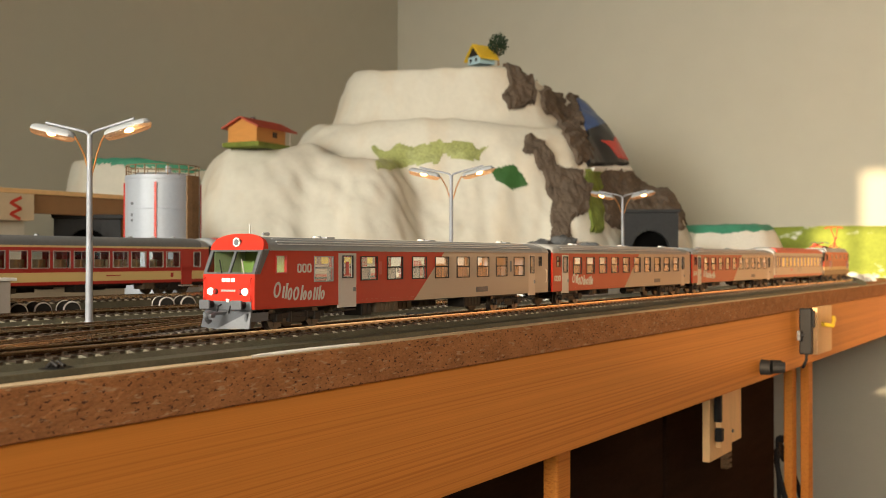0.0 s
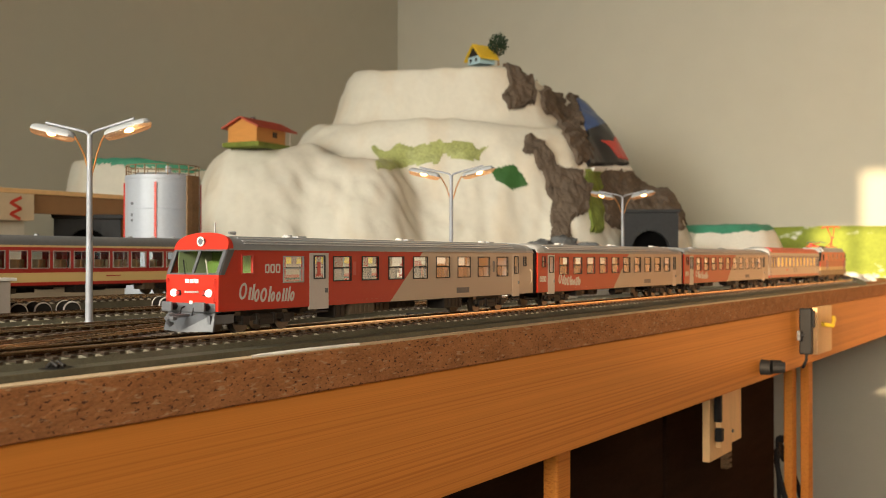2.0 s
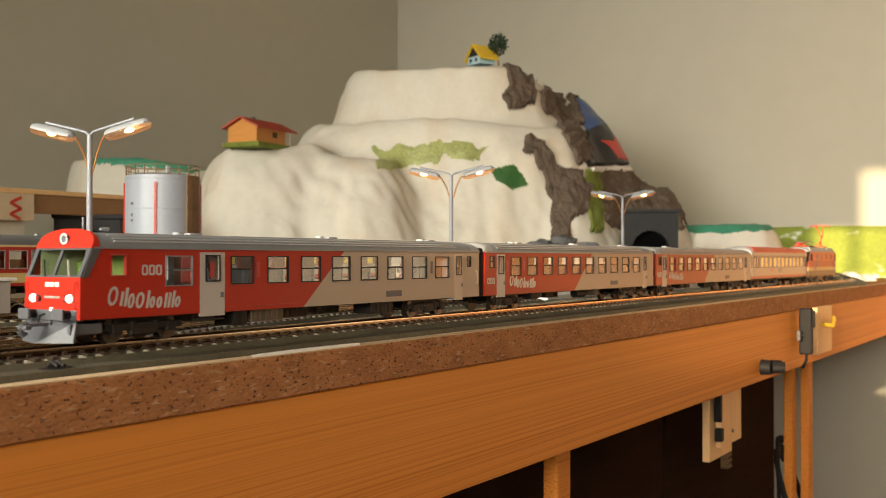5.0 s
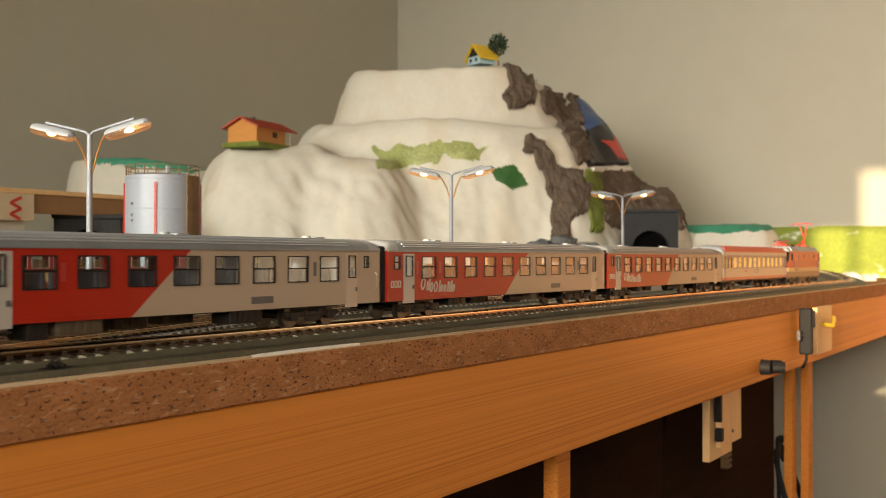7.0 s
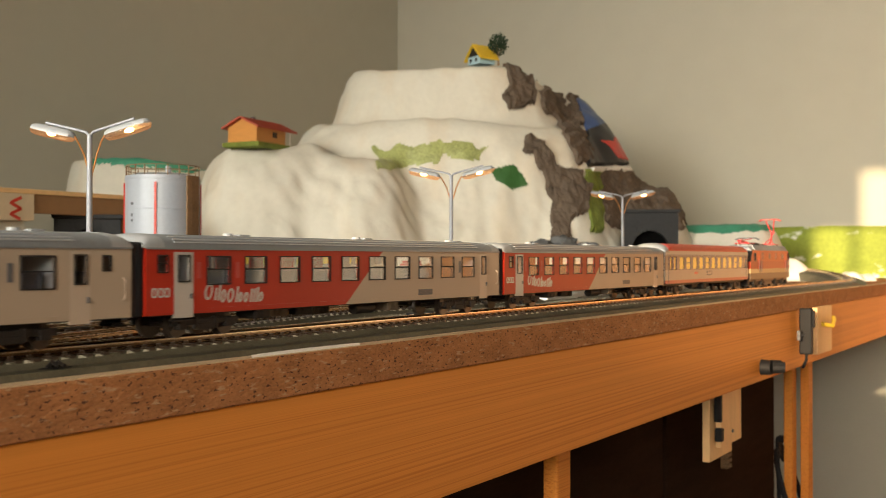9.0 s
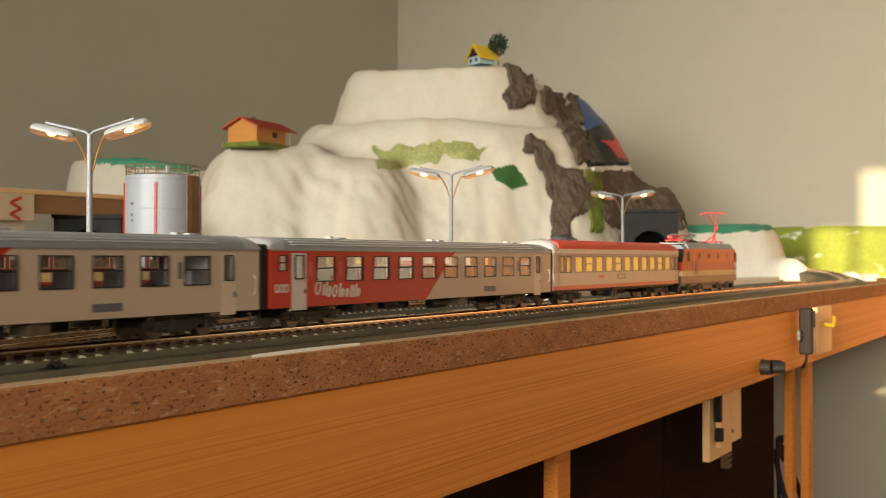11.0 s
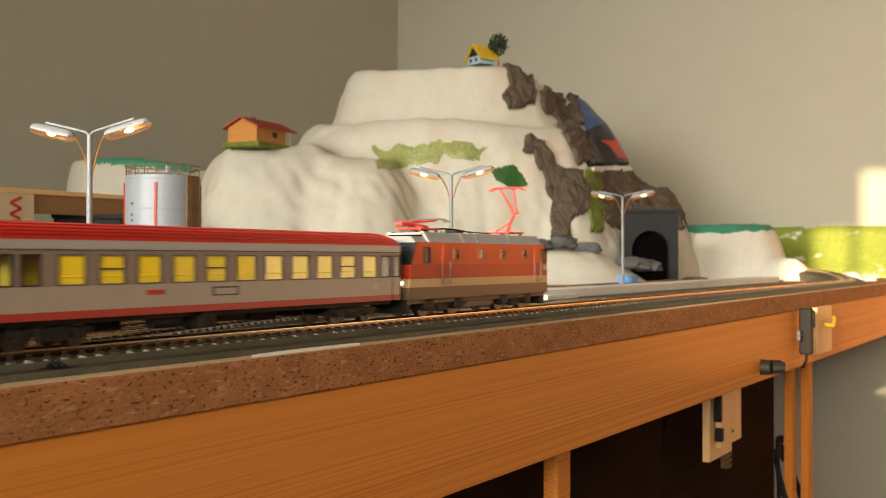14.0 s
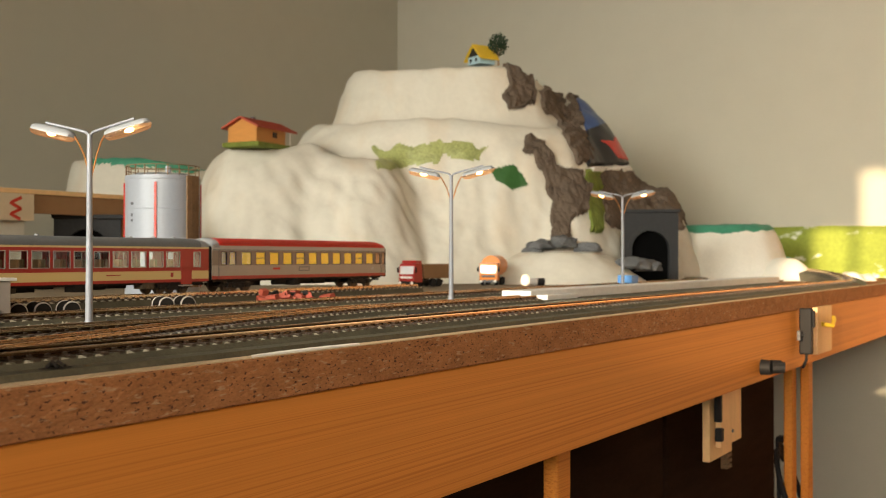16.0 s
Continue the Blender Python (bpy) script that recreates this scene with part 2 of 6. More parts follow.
def tube(bm, pts, r, n=8):
    """A bent wire or pipe along pts."""
    pts = [Vector(p) for p in pts]
    rings = []
    for i, p in enumerate(pts):
        d = (pts[min(i + 1, len(pts) - 1)] - pts[max(i - 1, 0)]).normalized()
        q = d.to_track_quat("Z", "Y")
        rad = r[i] if isinstance(r, (list, tuple)) else r
        rings.append([bm.verts.new(p + q @ Vector((rad * math.cos(6.2832 * k / n), rad * math.sin(6.2832 * k / n), 0))) for k in range(n)])
    for a, b in zip(rings, rings[1:]):
        for k in range(n):
            bm.faces.new((a[k], a[(k + 1) % n], b[(k + 1) % n], b[k]))
    bm.faces.new(rings[0])
    bm.faces.new(rings[-1])
    return bm


def extrude_x(bm, outline, x0, x1):
    """Closed outline of (y, z), drawn out from x0 to x1."""
    a = [bm.verts.new((x0, y, z)) for y, z in outline]
    b = [bm.verts.new((x1, y, z)) for y, z in outline]
    n = len(outline)
    for k in range(n):
        bm.faces.new((a[k], a[(k + 1) % n], b[(k + 1) % n], b[k]))
    bm.faces.new(a)
    bm.faces.new(b)
    return bm


def pierced(bm, a0, a1, z0, z1, holes, at, t):
    """A wall in the plane of (a, z) with holes (a0, a1, z0, z1) through it. at(a, z, d) places a point at depth d."""
    xs = sorted({a0, a1, *[h[0] for h in holes], *[h[1] for h in holes]})
    zs = sorted({z0, z1, *[h[2] for h in holes], *[h[3] for h in holes]})
    inside = lambda x, z: any(h[0] < x < h[1] and h[2] < z < h[3] for h in holes)
    quad = lambda ps: bm.faces.new([bm.verts.new(p) for p in ps])
    for x0, x1 in zip(xs, xs[1:]):
        for w0, w1 in zip(zs, zs[1:]):
            if not inside((x0 + x1) / 2, (w0 + w1) / 2):
                for d in (0, t):
                    quad([at(x0, w0, d), at(x1, w0, d), at(x1, w1, d), at(x0, w1, d)])
    for h in (*holes, (a0, a1, z0, z1)):
        c = [(h[0], h[2]), (h[1], h[2]), (h[1], h[3]), (h[0], h[3])]
        for (p, q), (r, s) in zip(c, c[1:] + c[:1]):
            quad([at(p, q, 0), at(r, s, 0), at(r, s, t), at(p, q, t)])
    bmesh.ops.remove_doubles(bm, verts=bm.verts, dist=0.00001)
    return bm


def slab(name, material, x0, x1, y0, y1, z0, z1, label, category, kind="structure", bevel=0.0):
    return tagged(link(name, box(bmesh.new(), x0, x1, y0, y1, z0, z1, bevel), material), label, category, "", kind)


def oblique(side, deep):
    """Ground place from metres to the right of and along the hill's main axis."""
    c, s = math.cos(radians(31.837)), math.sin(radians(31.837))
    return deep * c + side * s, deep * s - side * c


# ---- the room ----
slab("floor", LAMINATE, RX0, RX1, RY0, RY1, FLOOR - 0.05, FLOOR, "brown wood laminate floor of the room", "floor")
slab("ceiling", CEILING, RX0 - 0.1, RX1 + 0.1, RY0 - 0.1, RY1 + 0.1, CEIL, CEIL + 0.06, "plain white painted ceiling", "ceiling")
slab("wall_north", WALL, RX0 - 0.1, RX1 + 0.1, RY1, RY1 + 0.1, FLOOR, CEIL, "plain unseen wall, dark brown to keep the near coach sides dark behind the layout", "wall")
slab("wall_east", WALL, RX1, RX1 + 0.1, RY0, RY1, FLOOR, CEIL, "plain unseen wall, dark brown to keep the near coach sides dark at the end of the layout", "wall")
bm = pierced(bmesh.new(), RY0, RY1, FLOOR, CEIL, WINDOWS, lambda a, z, d: (RX0 - d, a, z), 0.1)
tagged(link("wall_west", bm, WALL), "unseen beige wall with three openings added to shape the light", "wall", "", "structure")
# unseen slab added outside to block the sun from the third opening
slab("neighbour_wall", SOUTHWALL, RX0 - 0.9, RX0 - 0.8, 0.280, 3.0, FLOOR, 3.0, "unseen brown slab outside, keeping the sun out of the third opening", "wall")
# unseen wall darkened so less fill light reaches the near coach sides
slab("wall_south", SOUTHWALL, RX0 - 0.1, RX1 + 0.1, RY0 - 0.1, RY0, FLOOR, CEIL, "plain unseen wall, dark brown to keep the near coach sides dark", "wall")

# unseen boards added for the orange and white reflections in coaches and rails
slab("wall_panelling", REFLECT_ORANGE, RX1 - 0.012, RX1 - 0.001, -0.95, 0.24, FLOOR + 0.003, 0.40, "unseen orange board on the end wall, added to reflect in the coaches", "wall panelling")
slab("door_1", WHITE, RX1 - 0.016, RX1 - 0.001, -1.95, -0.952, FLOOR + 0.003, 1.15, "unseen white board on the end wall, added to reflect in the coach windows", "door")

# ---- the layout's table ----
BOARD, BED = -0.009, -0.0065
EDGE = 0.307
TRACK_Y = 0.3450
slab("chipboard_tabletop", CHIP, -1.28, 2.42, EDGE, 1.66, BOARD - 0.019, BOARD, "thick brown chipboard tabletop with a raw crumbly edge", "tabletop", "object", 0.0008)
slab("front_rail_board", PINE, -1.28, 2.42, EDGE + 0.002, EDGE + 0.022, BOARD - 0.090, BOARD - 0.0192, "orange varnished pine fascia board under the tabletop", "fascia board", "object", 0.001)


# ---- hills of plaster cloth ----
def smooth(t):
    t = max(0.0, min(1.0, t))
    return t * t * (3 - 2 * t)


def mound(u, v, cu, cv, ru, rv, h, edge=0.35, p=2.6):
    """A rounded block of plaster: height at (u, v)."""
    d = (abs((u - cu) / ru) ** p + abs((v - cv) / rv) ** p) ** (1 / p)
    return h * smooth((1 - d) / edge) ** 0.7


def mountain(u, v):
    w = 0.012 * noise.noise((u * 5, v * 5, 0))
    lobe = mound(u + w, v + w, -0.295, 1.89, 0.168, 0.30, 0.233, 0.46)
    a = mound(u + w, v + w, -0.10, 2.00, 0.385, 0.34, 0.238, 0.80)
    b = mound(u + w, v + w, 0.00, 2.07, 0.385, 0.32, 0.296, 0.36)
    c = mound(u + w, v + w, 0.012, 2.10, 0.290, 0.25, 0.404 - 0.045 * smooth((u - 0.10) * 6), 0.34)
    d = mound(u + w, v + w, 0.20, 2.17, 0.31, 0.30, 0.38, 0.85)
    f = mound(u + w, v + w, 0.41, 2.18, 0.13, 0.22, 0.185, 0.7)
    g = mound(u + w, v + w, -0.19, 2.02, 0.17, 0.24, 0.245, 0.75)
    p = mound(u + w, v + w, -0.170, 1.89, 0.185, 0.29, 0.222, 0.55)
    k = 60.0
    most = max(lobe, a, b, c, d, f, g, p)
    top = math.log(sum(math.exp(k * h) for h in (lobe, a, b, c, d, f, g, p))) / k - math.log(8) / k * smooth(1 - most * 8)
    return top - 0.010


def height_mesh(name, fn, u0, u1, v0, v1, n, m, floor_z, material, folds=0.0):
    bm = bmesh.new()
    grid = {}
    for i in range(n + 1):
        for j in range(m + 1):
            u, v = u0 + (u1 - u0) * i / n, v0 + (v1 - v0) * j / m
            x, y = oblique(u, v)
            grid[i, j] = bm.verts.new((x, y, max(floor_z - 0.004, floor_z + fn(u, v))))
    for i in range(n):
        for j in range(m):
            q = [grid[k] for k in ((i, j), (i + 1, j), (i + 1, j + 1), (i, j + 1))]
            if max(p.co.z for p in q) > floor_z - 0.003:
                bm.faces.new(q)
    bmesh.ops.delete(bm, geom=[p for p in bm.verts if not p.link_faces], context="VERTS")
    if folds:
        bm.normal_update()
        for p in bm.verts:
            q = p.co
            # drapes run down the slope, lumps everywhere
            drape = noise.noise((q.x * 22, q.y * 22, q.z * 6)) + 0.5 * noise.noise((q.x * 48 + q.z * 20, q.y * 48, q.z * 14))
            lump = noise.noise(q * 9) + 0.4 * noise.noise(q * 30)
            p.co = q + p.normal * folds * smooth((q.z - floor_z) * 25) * (0.55 * lump + 0.45 * drape * smooth((0.26 - q.z) * 9))
    return link(name, bm, material, True)


def within(poly, x, y):
    hit = False
    for (x0, y0), (x1, y1) in zip(poly, poly[1:] + poly[:1]):
        if (y0 > y) != (y1 > y) and x < (x1 - x0) * (y - y0) / (y1 - y0) + x0:
            hit = not hit
    return hit


def crust(name, hill, outline, material, label, category, lift=0.004, rough=0.003, ragged=0.008):
    """A layer on the front of a hill inside an outline drawn on its elevation."""
    bm = bmesh.new()
    bm.from_mesh(hill.data)
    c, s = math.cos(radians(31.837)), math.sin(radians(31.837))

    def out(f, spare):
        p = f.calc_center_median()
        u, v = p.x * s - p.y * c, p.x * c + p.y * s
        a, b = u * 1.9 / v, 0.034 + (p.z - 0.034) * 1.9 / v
        ahead = -(f.normal.x * c + f.normal.y * s)
        if v > 2.30 or (ahead < -0.2 and f.normal.z < 0.8):
            return True
        if spare:
            return not (box_x[0] < a < box_x[1] and box_z[0] < b < box_z[1])
        j = ragged * noise.noise((u * 40, v * 40, p.z * 40))
        k = ragged * noise.noise((u * 40, v * 40 + 9, p.z * 40))
        return not within(outline, a + j, b + k)
    box_x = min(q[0] for q in outline) - 0.02, max(q[0] for q in outline) + 0.02
    box_z = min(q[1] for q in outline) - 0.02, max(q[1] for q in outline) + 0.02
    bmesh.ops.delete(bm, geom=[f for f in bm.faces if out(f, True)], context="FACES")
    bmesh.ops.subdivide_edges(bm, edges=bm.edges, cuts=2, use_grid_fill=True)
    bm.normal_update()
    bmesh.ops.delete(bm, geom=[f for f in bm.faces if out(f, False)], context="FACES")
    bm.normal_update()
    rim = {v for e in bm.edges if e.is_boundary for v in e.verts}
    for v in bm.verts:
        n = v.normal.copy()
        q = v.co * 70
        v.co += n * (0.0006 if v in rim else lift + rough * (noise.noise(q) + 0.7 * noise.noise(q * 2.4)))
    return tagged(link(name, bm, material, True), label, category)


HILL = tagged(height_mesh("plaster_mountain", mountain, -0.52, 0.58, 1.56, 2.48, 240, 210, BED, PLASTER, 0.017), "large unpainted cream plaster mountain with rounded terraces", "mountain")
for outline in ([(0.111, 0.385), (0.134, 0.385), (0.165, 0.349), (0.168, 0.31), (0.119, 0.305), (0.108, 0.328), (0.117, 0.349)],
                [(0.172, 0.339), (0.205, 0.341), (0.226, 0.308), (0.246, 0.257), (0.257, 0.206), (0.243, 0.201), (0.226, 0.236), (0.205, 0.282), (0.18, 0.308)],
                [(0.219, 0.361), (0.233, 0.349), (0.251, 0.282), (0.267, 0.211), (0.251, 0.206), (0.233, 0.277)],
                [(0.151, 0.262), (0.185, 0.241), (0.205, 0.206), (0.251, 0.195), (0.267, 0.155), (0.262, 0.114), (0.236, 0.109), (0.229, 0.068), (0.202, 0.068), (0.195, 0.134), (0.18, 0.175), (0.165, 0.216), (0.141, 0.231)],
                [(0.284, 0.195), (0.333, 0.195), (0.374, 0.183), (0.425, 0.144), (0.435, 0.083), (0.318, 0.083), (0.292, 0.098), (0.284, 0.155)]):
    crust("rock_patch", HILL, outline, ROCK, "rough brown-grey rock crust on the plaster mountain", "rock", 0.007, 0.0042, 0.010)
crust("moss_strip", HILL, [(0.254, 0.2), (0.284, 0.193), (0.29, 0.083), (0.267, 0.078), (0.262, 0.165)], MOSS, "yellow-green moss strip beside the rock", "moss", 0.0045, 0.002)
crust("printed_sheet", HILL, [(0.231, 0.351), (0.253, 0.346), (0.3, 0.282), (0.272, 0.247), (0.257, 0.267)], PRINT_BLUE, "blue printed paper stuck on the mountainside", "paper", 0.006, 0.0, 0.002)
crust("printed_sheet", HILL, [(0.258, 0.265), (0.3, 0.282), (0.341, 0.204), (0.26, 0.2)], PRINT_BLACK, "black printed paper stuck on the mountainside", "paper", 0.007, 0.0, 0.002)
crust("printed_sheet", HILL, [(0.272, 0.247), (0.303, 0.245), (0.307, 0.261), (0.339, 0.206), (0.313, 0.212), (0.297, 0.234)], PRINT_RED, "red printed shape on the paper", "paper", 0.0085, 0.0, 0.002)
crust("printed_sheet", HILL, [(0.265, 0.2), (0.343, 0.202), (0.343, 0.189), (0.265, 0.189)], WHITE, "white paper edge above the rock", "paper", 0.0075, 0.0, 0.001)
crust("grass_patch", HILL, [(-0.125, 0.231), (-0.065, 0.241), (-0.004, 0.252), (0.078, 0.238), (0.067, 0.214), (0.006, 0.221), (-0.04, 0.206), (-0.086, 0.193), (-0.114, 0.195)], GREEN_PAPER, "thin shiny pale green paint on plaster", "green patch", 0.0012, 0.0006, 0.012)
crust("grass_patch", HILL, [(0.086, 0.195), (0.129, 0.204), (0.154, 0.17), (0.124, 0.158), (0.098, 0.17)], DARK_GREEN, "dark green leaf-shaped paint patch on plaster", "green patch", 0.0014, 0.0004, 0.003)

low = tagged(height_mesh("low_plaster_hill", lambda u, v: mound(u + 0.02 * noise.noise((u * 9, v * 9, 1)), v, 0.205, 1.78, 0.150, 0.17, 0.056 - 0.02 * smooth((u - 0.2) * 6), 0.55) + 0.004 * noise.noise((u * 30, v * 30, 4)) - 0.004,
                         0.03, 0.38, 1.55, 1.98, 80, 80, BED, PLASTER, 0.004), "low rounded cream plaster hill beside the road", "plaster hill")
bank = tagged(height_mesh("plaster_bank", lambda u, v: mound(u + 0.012 * noise.noise((u * 14, v * 14, 1)), v, 0.572, 2.22, 0.152, 0.20, 0.112, 0.36) + 0.003 * noise.noise((u * 30, v * 30, 4)) - 0.004,
                          0.38, 0.76, 1.98, 2.44, 80, 90, BED, WHITE_PLASTER, 0.004), "cream plaster bank with teal painted top beside the tunnel", "plaster bank")
crust("teal_paint", bank, [(0.40, 0.084), (0.50, 0.080), (0.62, 0.088), (0.62, 0.14), (0.40, 0.14)], TEAL, "teal green paint on top of the bank", "paint", 0.001, 0.0004, 0.004)
small_mound = tagged(height_mesh("small_plaster_mound", lambda u, v: mound(u, v, 0.668, 2.06, 0.062, 0.075, 0.043, 0.75) + 0.002 * noise.noise((u * 50, v * 50, 4)) - 0.002,
                   0.58, 0.75, 1.96, 2.15, 50, 50, BED, WHITE_PLASTER), "small white plaster mound with teal rim in sunlight", "plaster mound")
crust("teal_paint", small_mound, [(0.52, 0.060), (0.60, 0.050), (0.68, 0.060), (0.68, 0.10), (0.52, 0.10)], TEAL, "teal green paint along the mound's rim", "paint", 0.001, 0.0003, 0.003)
tagged(height_mesh("teal_mound", lambda u, v: mound(u, v, 0.665, 2.17, 0.10, 0.06, 0.048, 0.6) - 0.002, 0.55, 0.78, 2.10, 2.24, 40, 30, BED, TEAL), "teal painted plaster ridge behind the small mound", "plaster mound")
far = tagged(height_mesh("far_plaster_hill", lambda u, v: mound(u + 0.01 * noise.noise((u * 10, v * 10, 1)), v, -0.545, 1.96, 0.165, 0.16, 0.216 - 0.02 * smooth((u + 0.55) * 6), 0.22) + 0.004 * noise.noise((u * 30, v * 30, 4)),
                         -0.72, -0.37, 1.79, 2.08, 90, 70, BED, PLASTER), "cream plaster hill with teal painted rim", "plaster hill")
crust("teal_paint", far, [(-0.64, 0.205), (-0.42, 0.190), (-0.42, 0.24), (-0.64, 0.25)], TEAL, "teal green paint along the hill's rim", "paint", 0.001, 0.0004, 0.006)

for cu, cv, ru, h in ((0.785, 2.02, 0.028, 0.020), (0.822, 2.05, 0.024, 0.015), (0.735, 2.19, 0.03, 0.036)):
    tagged(height_mesh("plaster_lump", lambda u, v: mound(u + 0.006 * noise.noise((u * 60, v * 60, 2)), v, cu, cv, ru, 0.03, h, 0.7) + 0.004 * noise.noise((u * 70, v * 70, 4)) - 0.003,
                       cu - 0.045, cu + 0.045, cv - 0.04, cv + 0.04, 30, 30, BOARD, WHITE_PLASTER), "crumbled white plaster lump at the corner of the layout", "plaster lump", "plaster lumps")

# green backdrop strip along the end wall
bm = bmesh.new()
pts = [(0.20, 0.098), (0.34, 0.103), (0.50, 0.106), (0.72, 0.104), (0.95, 0.098)]
for (y0, z0), (y1, z1) in zip(pts, pts[1:]):
    n = 6
    for k in range(n):
        a, b = k / n, (k + 1) / n
        row = []
        for t in (a, b):
            y, z = y0 + (y1 - y0) * t, z0 + (z1 - z0) * t
            row.append([(2.40 + 0.05 * (h / 5) ** 0.5 + 0.004 * noise.noise((y * 20, h, 0)), y, BOARD + (z - BOARD) * h / 5) for h in range(6)])
        for h in range(5):
            bm.faces.new([bm.verts.new(p) for p in (row[0][h], row[1][h], row[1][h + 1], row[0][h + 1])])
bmesh.ops.remove_doubles(bm, verts=bm.verts, dist=0.0001)
strip = link("green_hillside", bm, LIME, True)
thick = strip.modifiers.new("thick", "SOLIDIFY")
thick.thickness = 0.006
tagged(strip, "lime green painted hillside strip along the end wall", "hillside")


# ---- rolling stock; local x from the leading end, z from the rail head ----
HALF = 0.0162
WHEELSETS = []


def bogie(parent, cx, r=0.0053, base=0.0290, dark=UNDER):
    b = bmesh.new()
    for y in (-0.0118, 0.0118):
        box(b, cx - base / 2 - 0.006, cx + base / 2 + 0.006, y - 0.0008, y + 0.0008, 0.0052, 0.0080, 0.0003)
        for k in (-1, 1):
            box(b, cx + k * base / 2 - 0.0024, cx + k * base / 2 + 0.0024, y - 0.0016, y + 0.0016, 0.0036, 0.0078, 0.0004)
            cyl(b, (cx + k * 0.006, y, 0.0035), (cx + k * 0.006, y, 0.0085), 0.0014, n=8)
        box(b, cx - 0.005, cx + 0.005, y - 0.0013, y + 0.0013, 0.0030, 0.0060, 0.0004)
    box(b, cx - base / 2, cx + base / 2, -0.010, 0.010, 0.0070, 0.0100)
    bg = part("bogie", b, dark, parent)
    for k in (-1, 1):
        b = bmesh.new()
        for y in (-1, 1):
            cyl(b, (0, y * 0.0072, 0), (0, y * 0.0098, 0), r, n=24)
            cyl(b, (0, y * 0.0066, 0), (0, y * 0.0073, 0), r + 0.0007, n=24)
            cyl(b, (0, y * 0.0098, 0), (0, y * 0.0102, 0), r * 0.35, n=10)
            box(b, -0.0004, 0.0004, y * 0.0100 - 0.0002, y * 0.0100 + 0.0002, -r * 0.75, r * 0.75)
        cyl(b, (0, -0.0075, 0), (0, 0.0075, 0), 0.0009, n=8)
        w = part("wheelset", b, WHEEL, bg, "bright metal wheels on an axle", True)
        w.location = (cx + k * base / 2, 0, r)
        WHEELSETS.append((w, r))


def roof_line(zg, zt, n=16, half=HALF + 0.0003):
    """Half-barrel outline from gutter to gutter."""
    out = []
    for k in range(n + 1):
        a = math.pi * k / n
        c, s = math.cos(a), math.sin(a)
        out.append((-half * math.copysign(abs(c) ** 0.82, c), zg + (zt - zg) * s ** 0.75))
    return out


def roof_mesh(zg, zt, x0, x1, round0=0.0, round1=0.0):
    """Roof shell whose ends curve down over round0 and round1 metres."""
    bm = bmesh.new()
    line = roof_line(zg, zt)
    xs = []
    if round0:
        xs += [(x0 + round0 * (1 - math.cos(a)), math.sin(a)) for a in (0.25, 0.55, 0.9, 1.25)]
    else:
        xs.append((x0, 1.0))
    xs.append((x0 + max(round0, 0.001), 1.0))
    xs.append((x1 - max(round1, 0.001), 1.0))
    if round1:
        xs += [(x1 - round1 * (1 - math.cos(a)), math.sin(a)) for a in (1.25, 0.9, 0.55, 0.25)]
    else:
        xs.append((x1, 1.0))
    rings = []
    for x, f in xs:
        g = 0.35 + 0.65 * f
        rings.append([bm.verts.new((x, y * (0.97 + 0.03 * f), zg + (z - zg) * g)) for y, z in line])
    for a, b in zip(rings, rings[1:]):
        for k in range(len(a) - 1):
            bm.faces.new((a[k], a[k + 1], b[k + 1], b[k]))
        bm.faces.new((a[0], b[0], b[-1], a[-1]))
    bm.faces.new(rings[0])
    bm.faces.new(rings[-1])
    return bm


def window(parent, x0, x1, z0, z1, y, out, frame_mat, split=True, pane=GLASS, lip=0.00045):
    """Raised frame with pane, on the side wall at y; out is -1 or 1."""
    b = bmesh.new()
    e = 0.0005
    ya, yb = sorted((y - out * 0.0006, y + out * lip))
    for a in ((x0 - e, x1 + e, z0 - e, z0), (x0 - e, x1 + e, z1, z1 + e), (x0 - e, x0, z0, z1), (x1, x1 + e, z0, z1)):
        box(b, a[0], a[1], ya, yb, a[2], a[3])
    if split:
        zm = z0 + (z1 - z0) * 0.53
        box(b, x0, x1, ya, yb - abs(lip) * 0.3, zm - 0.0003, zm + 0.0003)
    w = part("window", b, frame_mat, parent)
    g = bmesh.new()
    yy = y - out * 0.0003
    g.faces.new([g.verts.new(p) for p in ((x0, yy, z0), (x1, yy, z0), (x1, yy, z1), (x0, yy, z1))])
    part("pane", g, pane, w).visible_shadow = False
    return w


def side_wall(parent, length, z0, z1, holes, paint, side, lean0=0.0):
    y = side * HALF
    b = pierced(bmesh.new(), 0, length, z0, z1, holes, lambda a, z, d: (a + lean0 * max(0, z - 0.0265) * max(0, 1 - a / 0.012), y - side * d, z), 0.0009)
    return part("side_wall", b, paint, parent)


def coupler(parent, x, out):
    b = bmesh.new()
    cyl(b, (x, 0, 0.0085), (x + out * 0.0075, 0, 0.0085), 0.0013, n=8)
    box(b, x + min(out * 0.0065, out * 0.001), x + max(out * 0.0065, out * 0.001), -0.004, 0.004, 0.0062, 0.0078, 0.0004)
    part("coupler", b, BLACK, parent)
    # bellows widened to nearly coach width, so their black gives the gap's shade
    b = bmesh.new()
    x0, x1 = sorted((x, x + out * 0.0042))
    box(b, x0, x1, -0.0150, 0.0150, 0.0100, 0.0408, 0.0012)
    part("gangway_bellows", b, BLACK, parent, "black gangway bellows, widened to darken the gap between coaches")


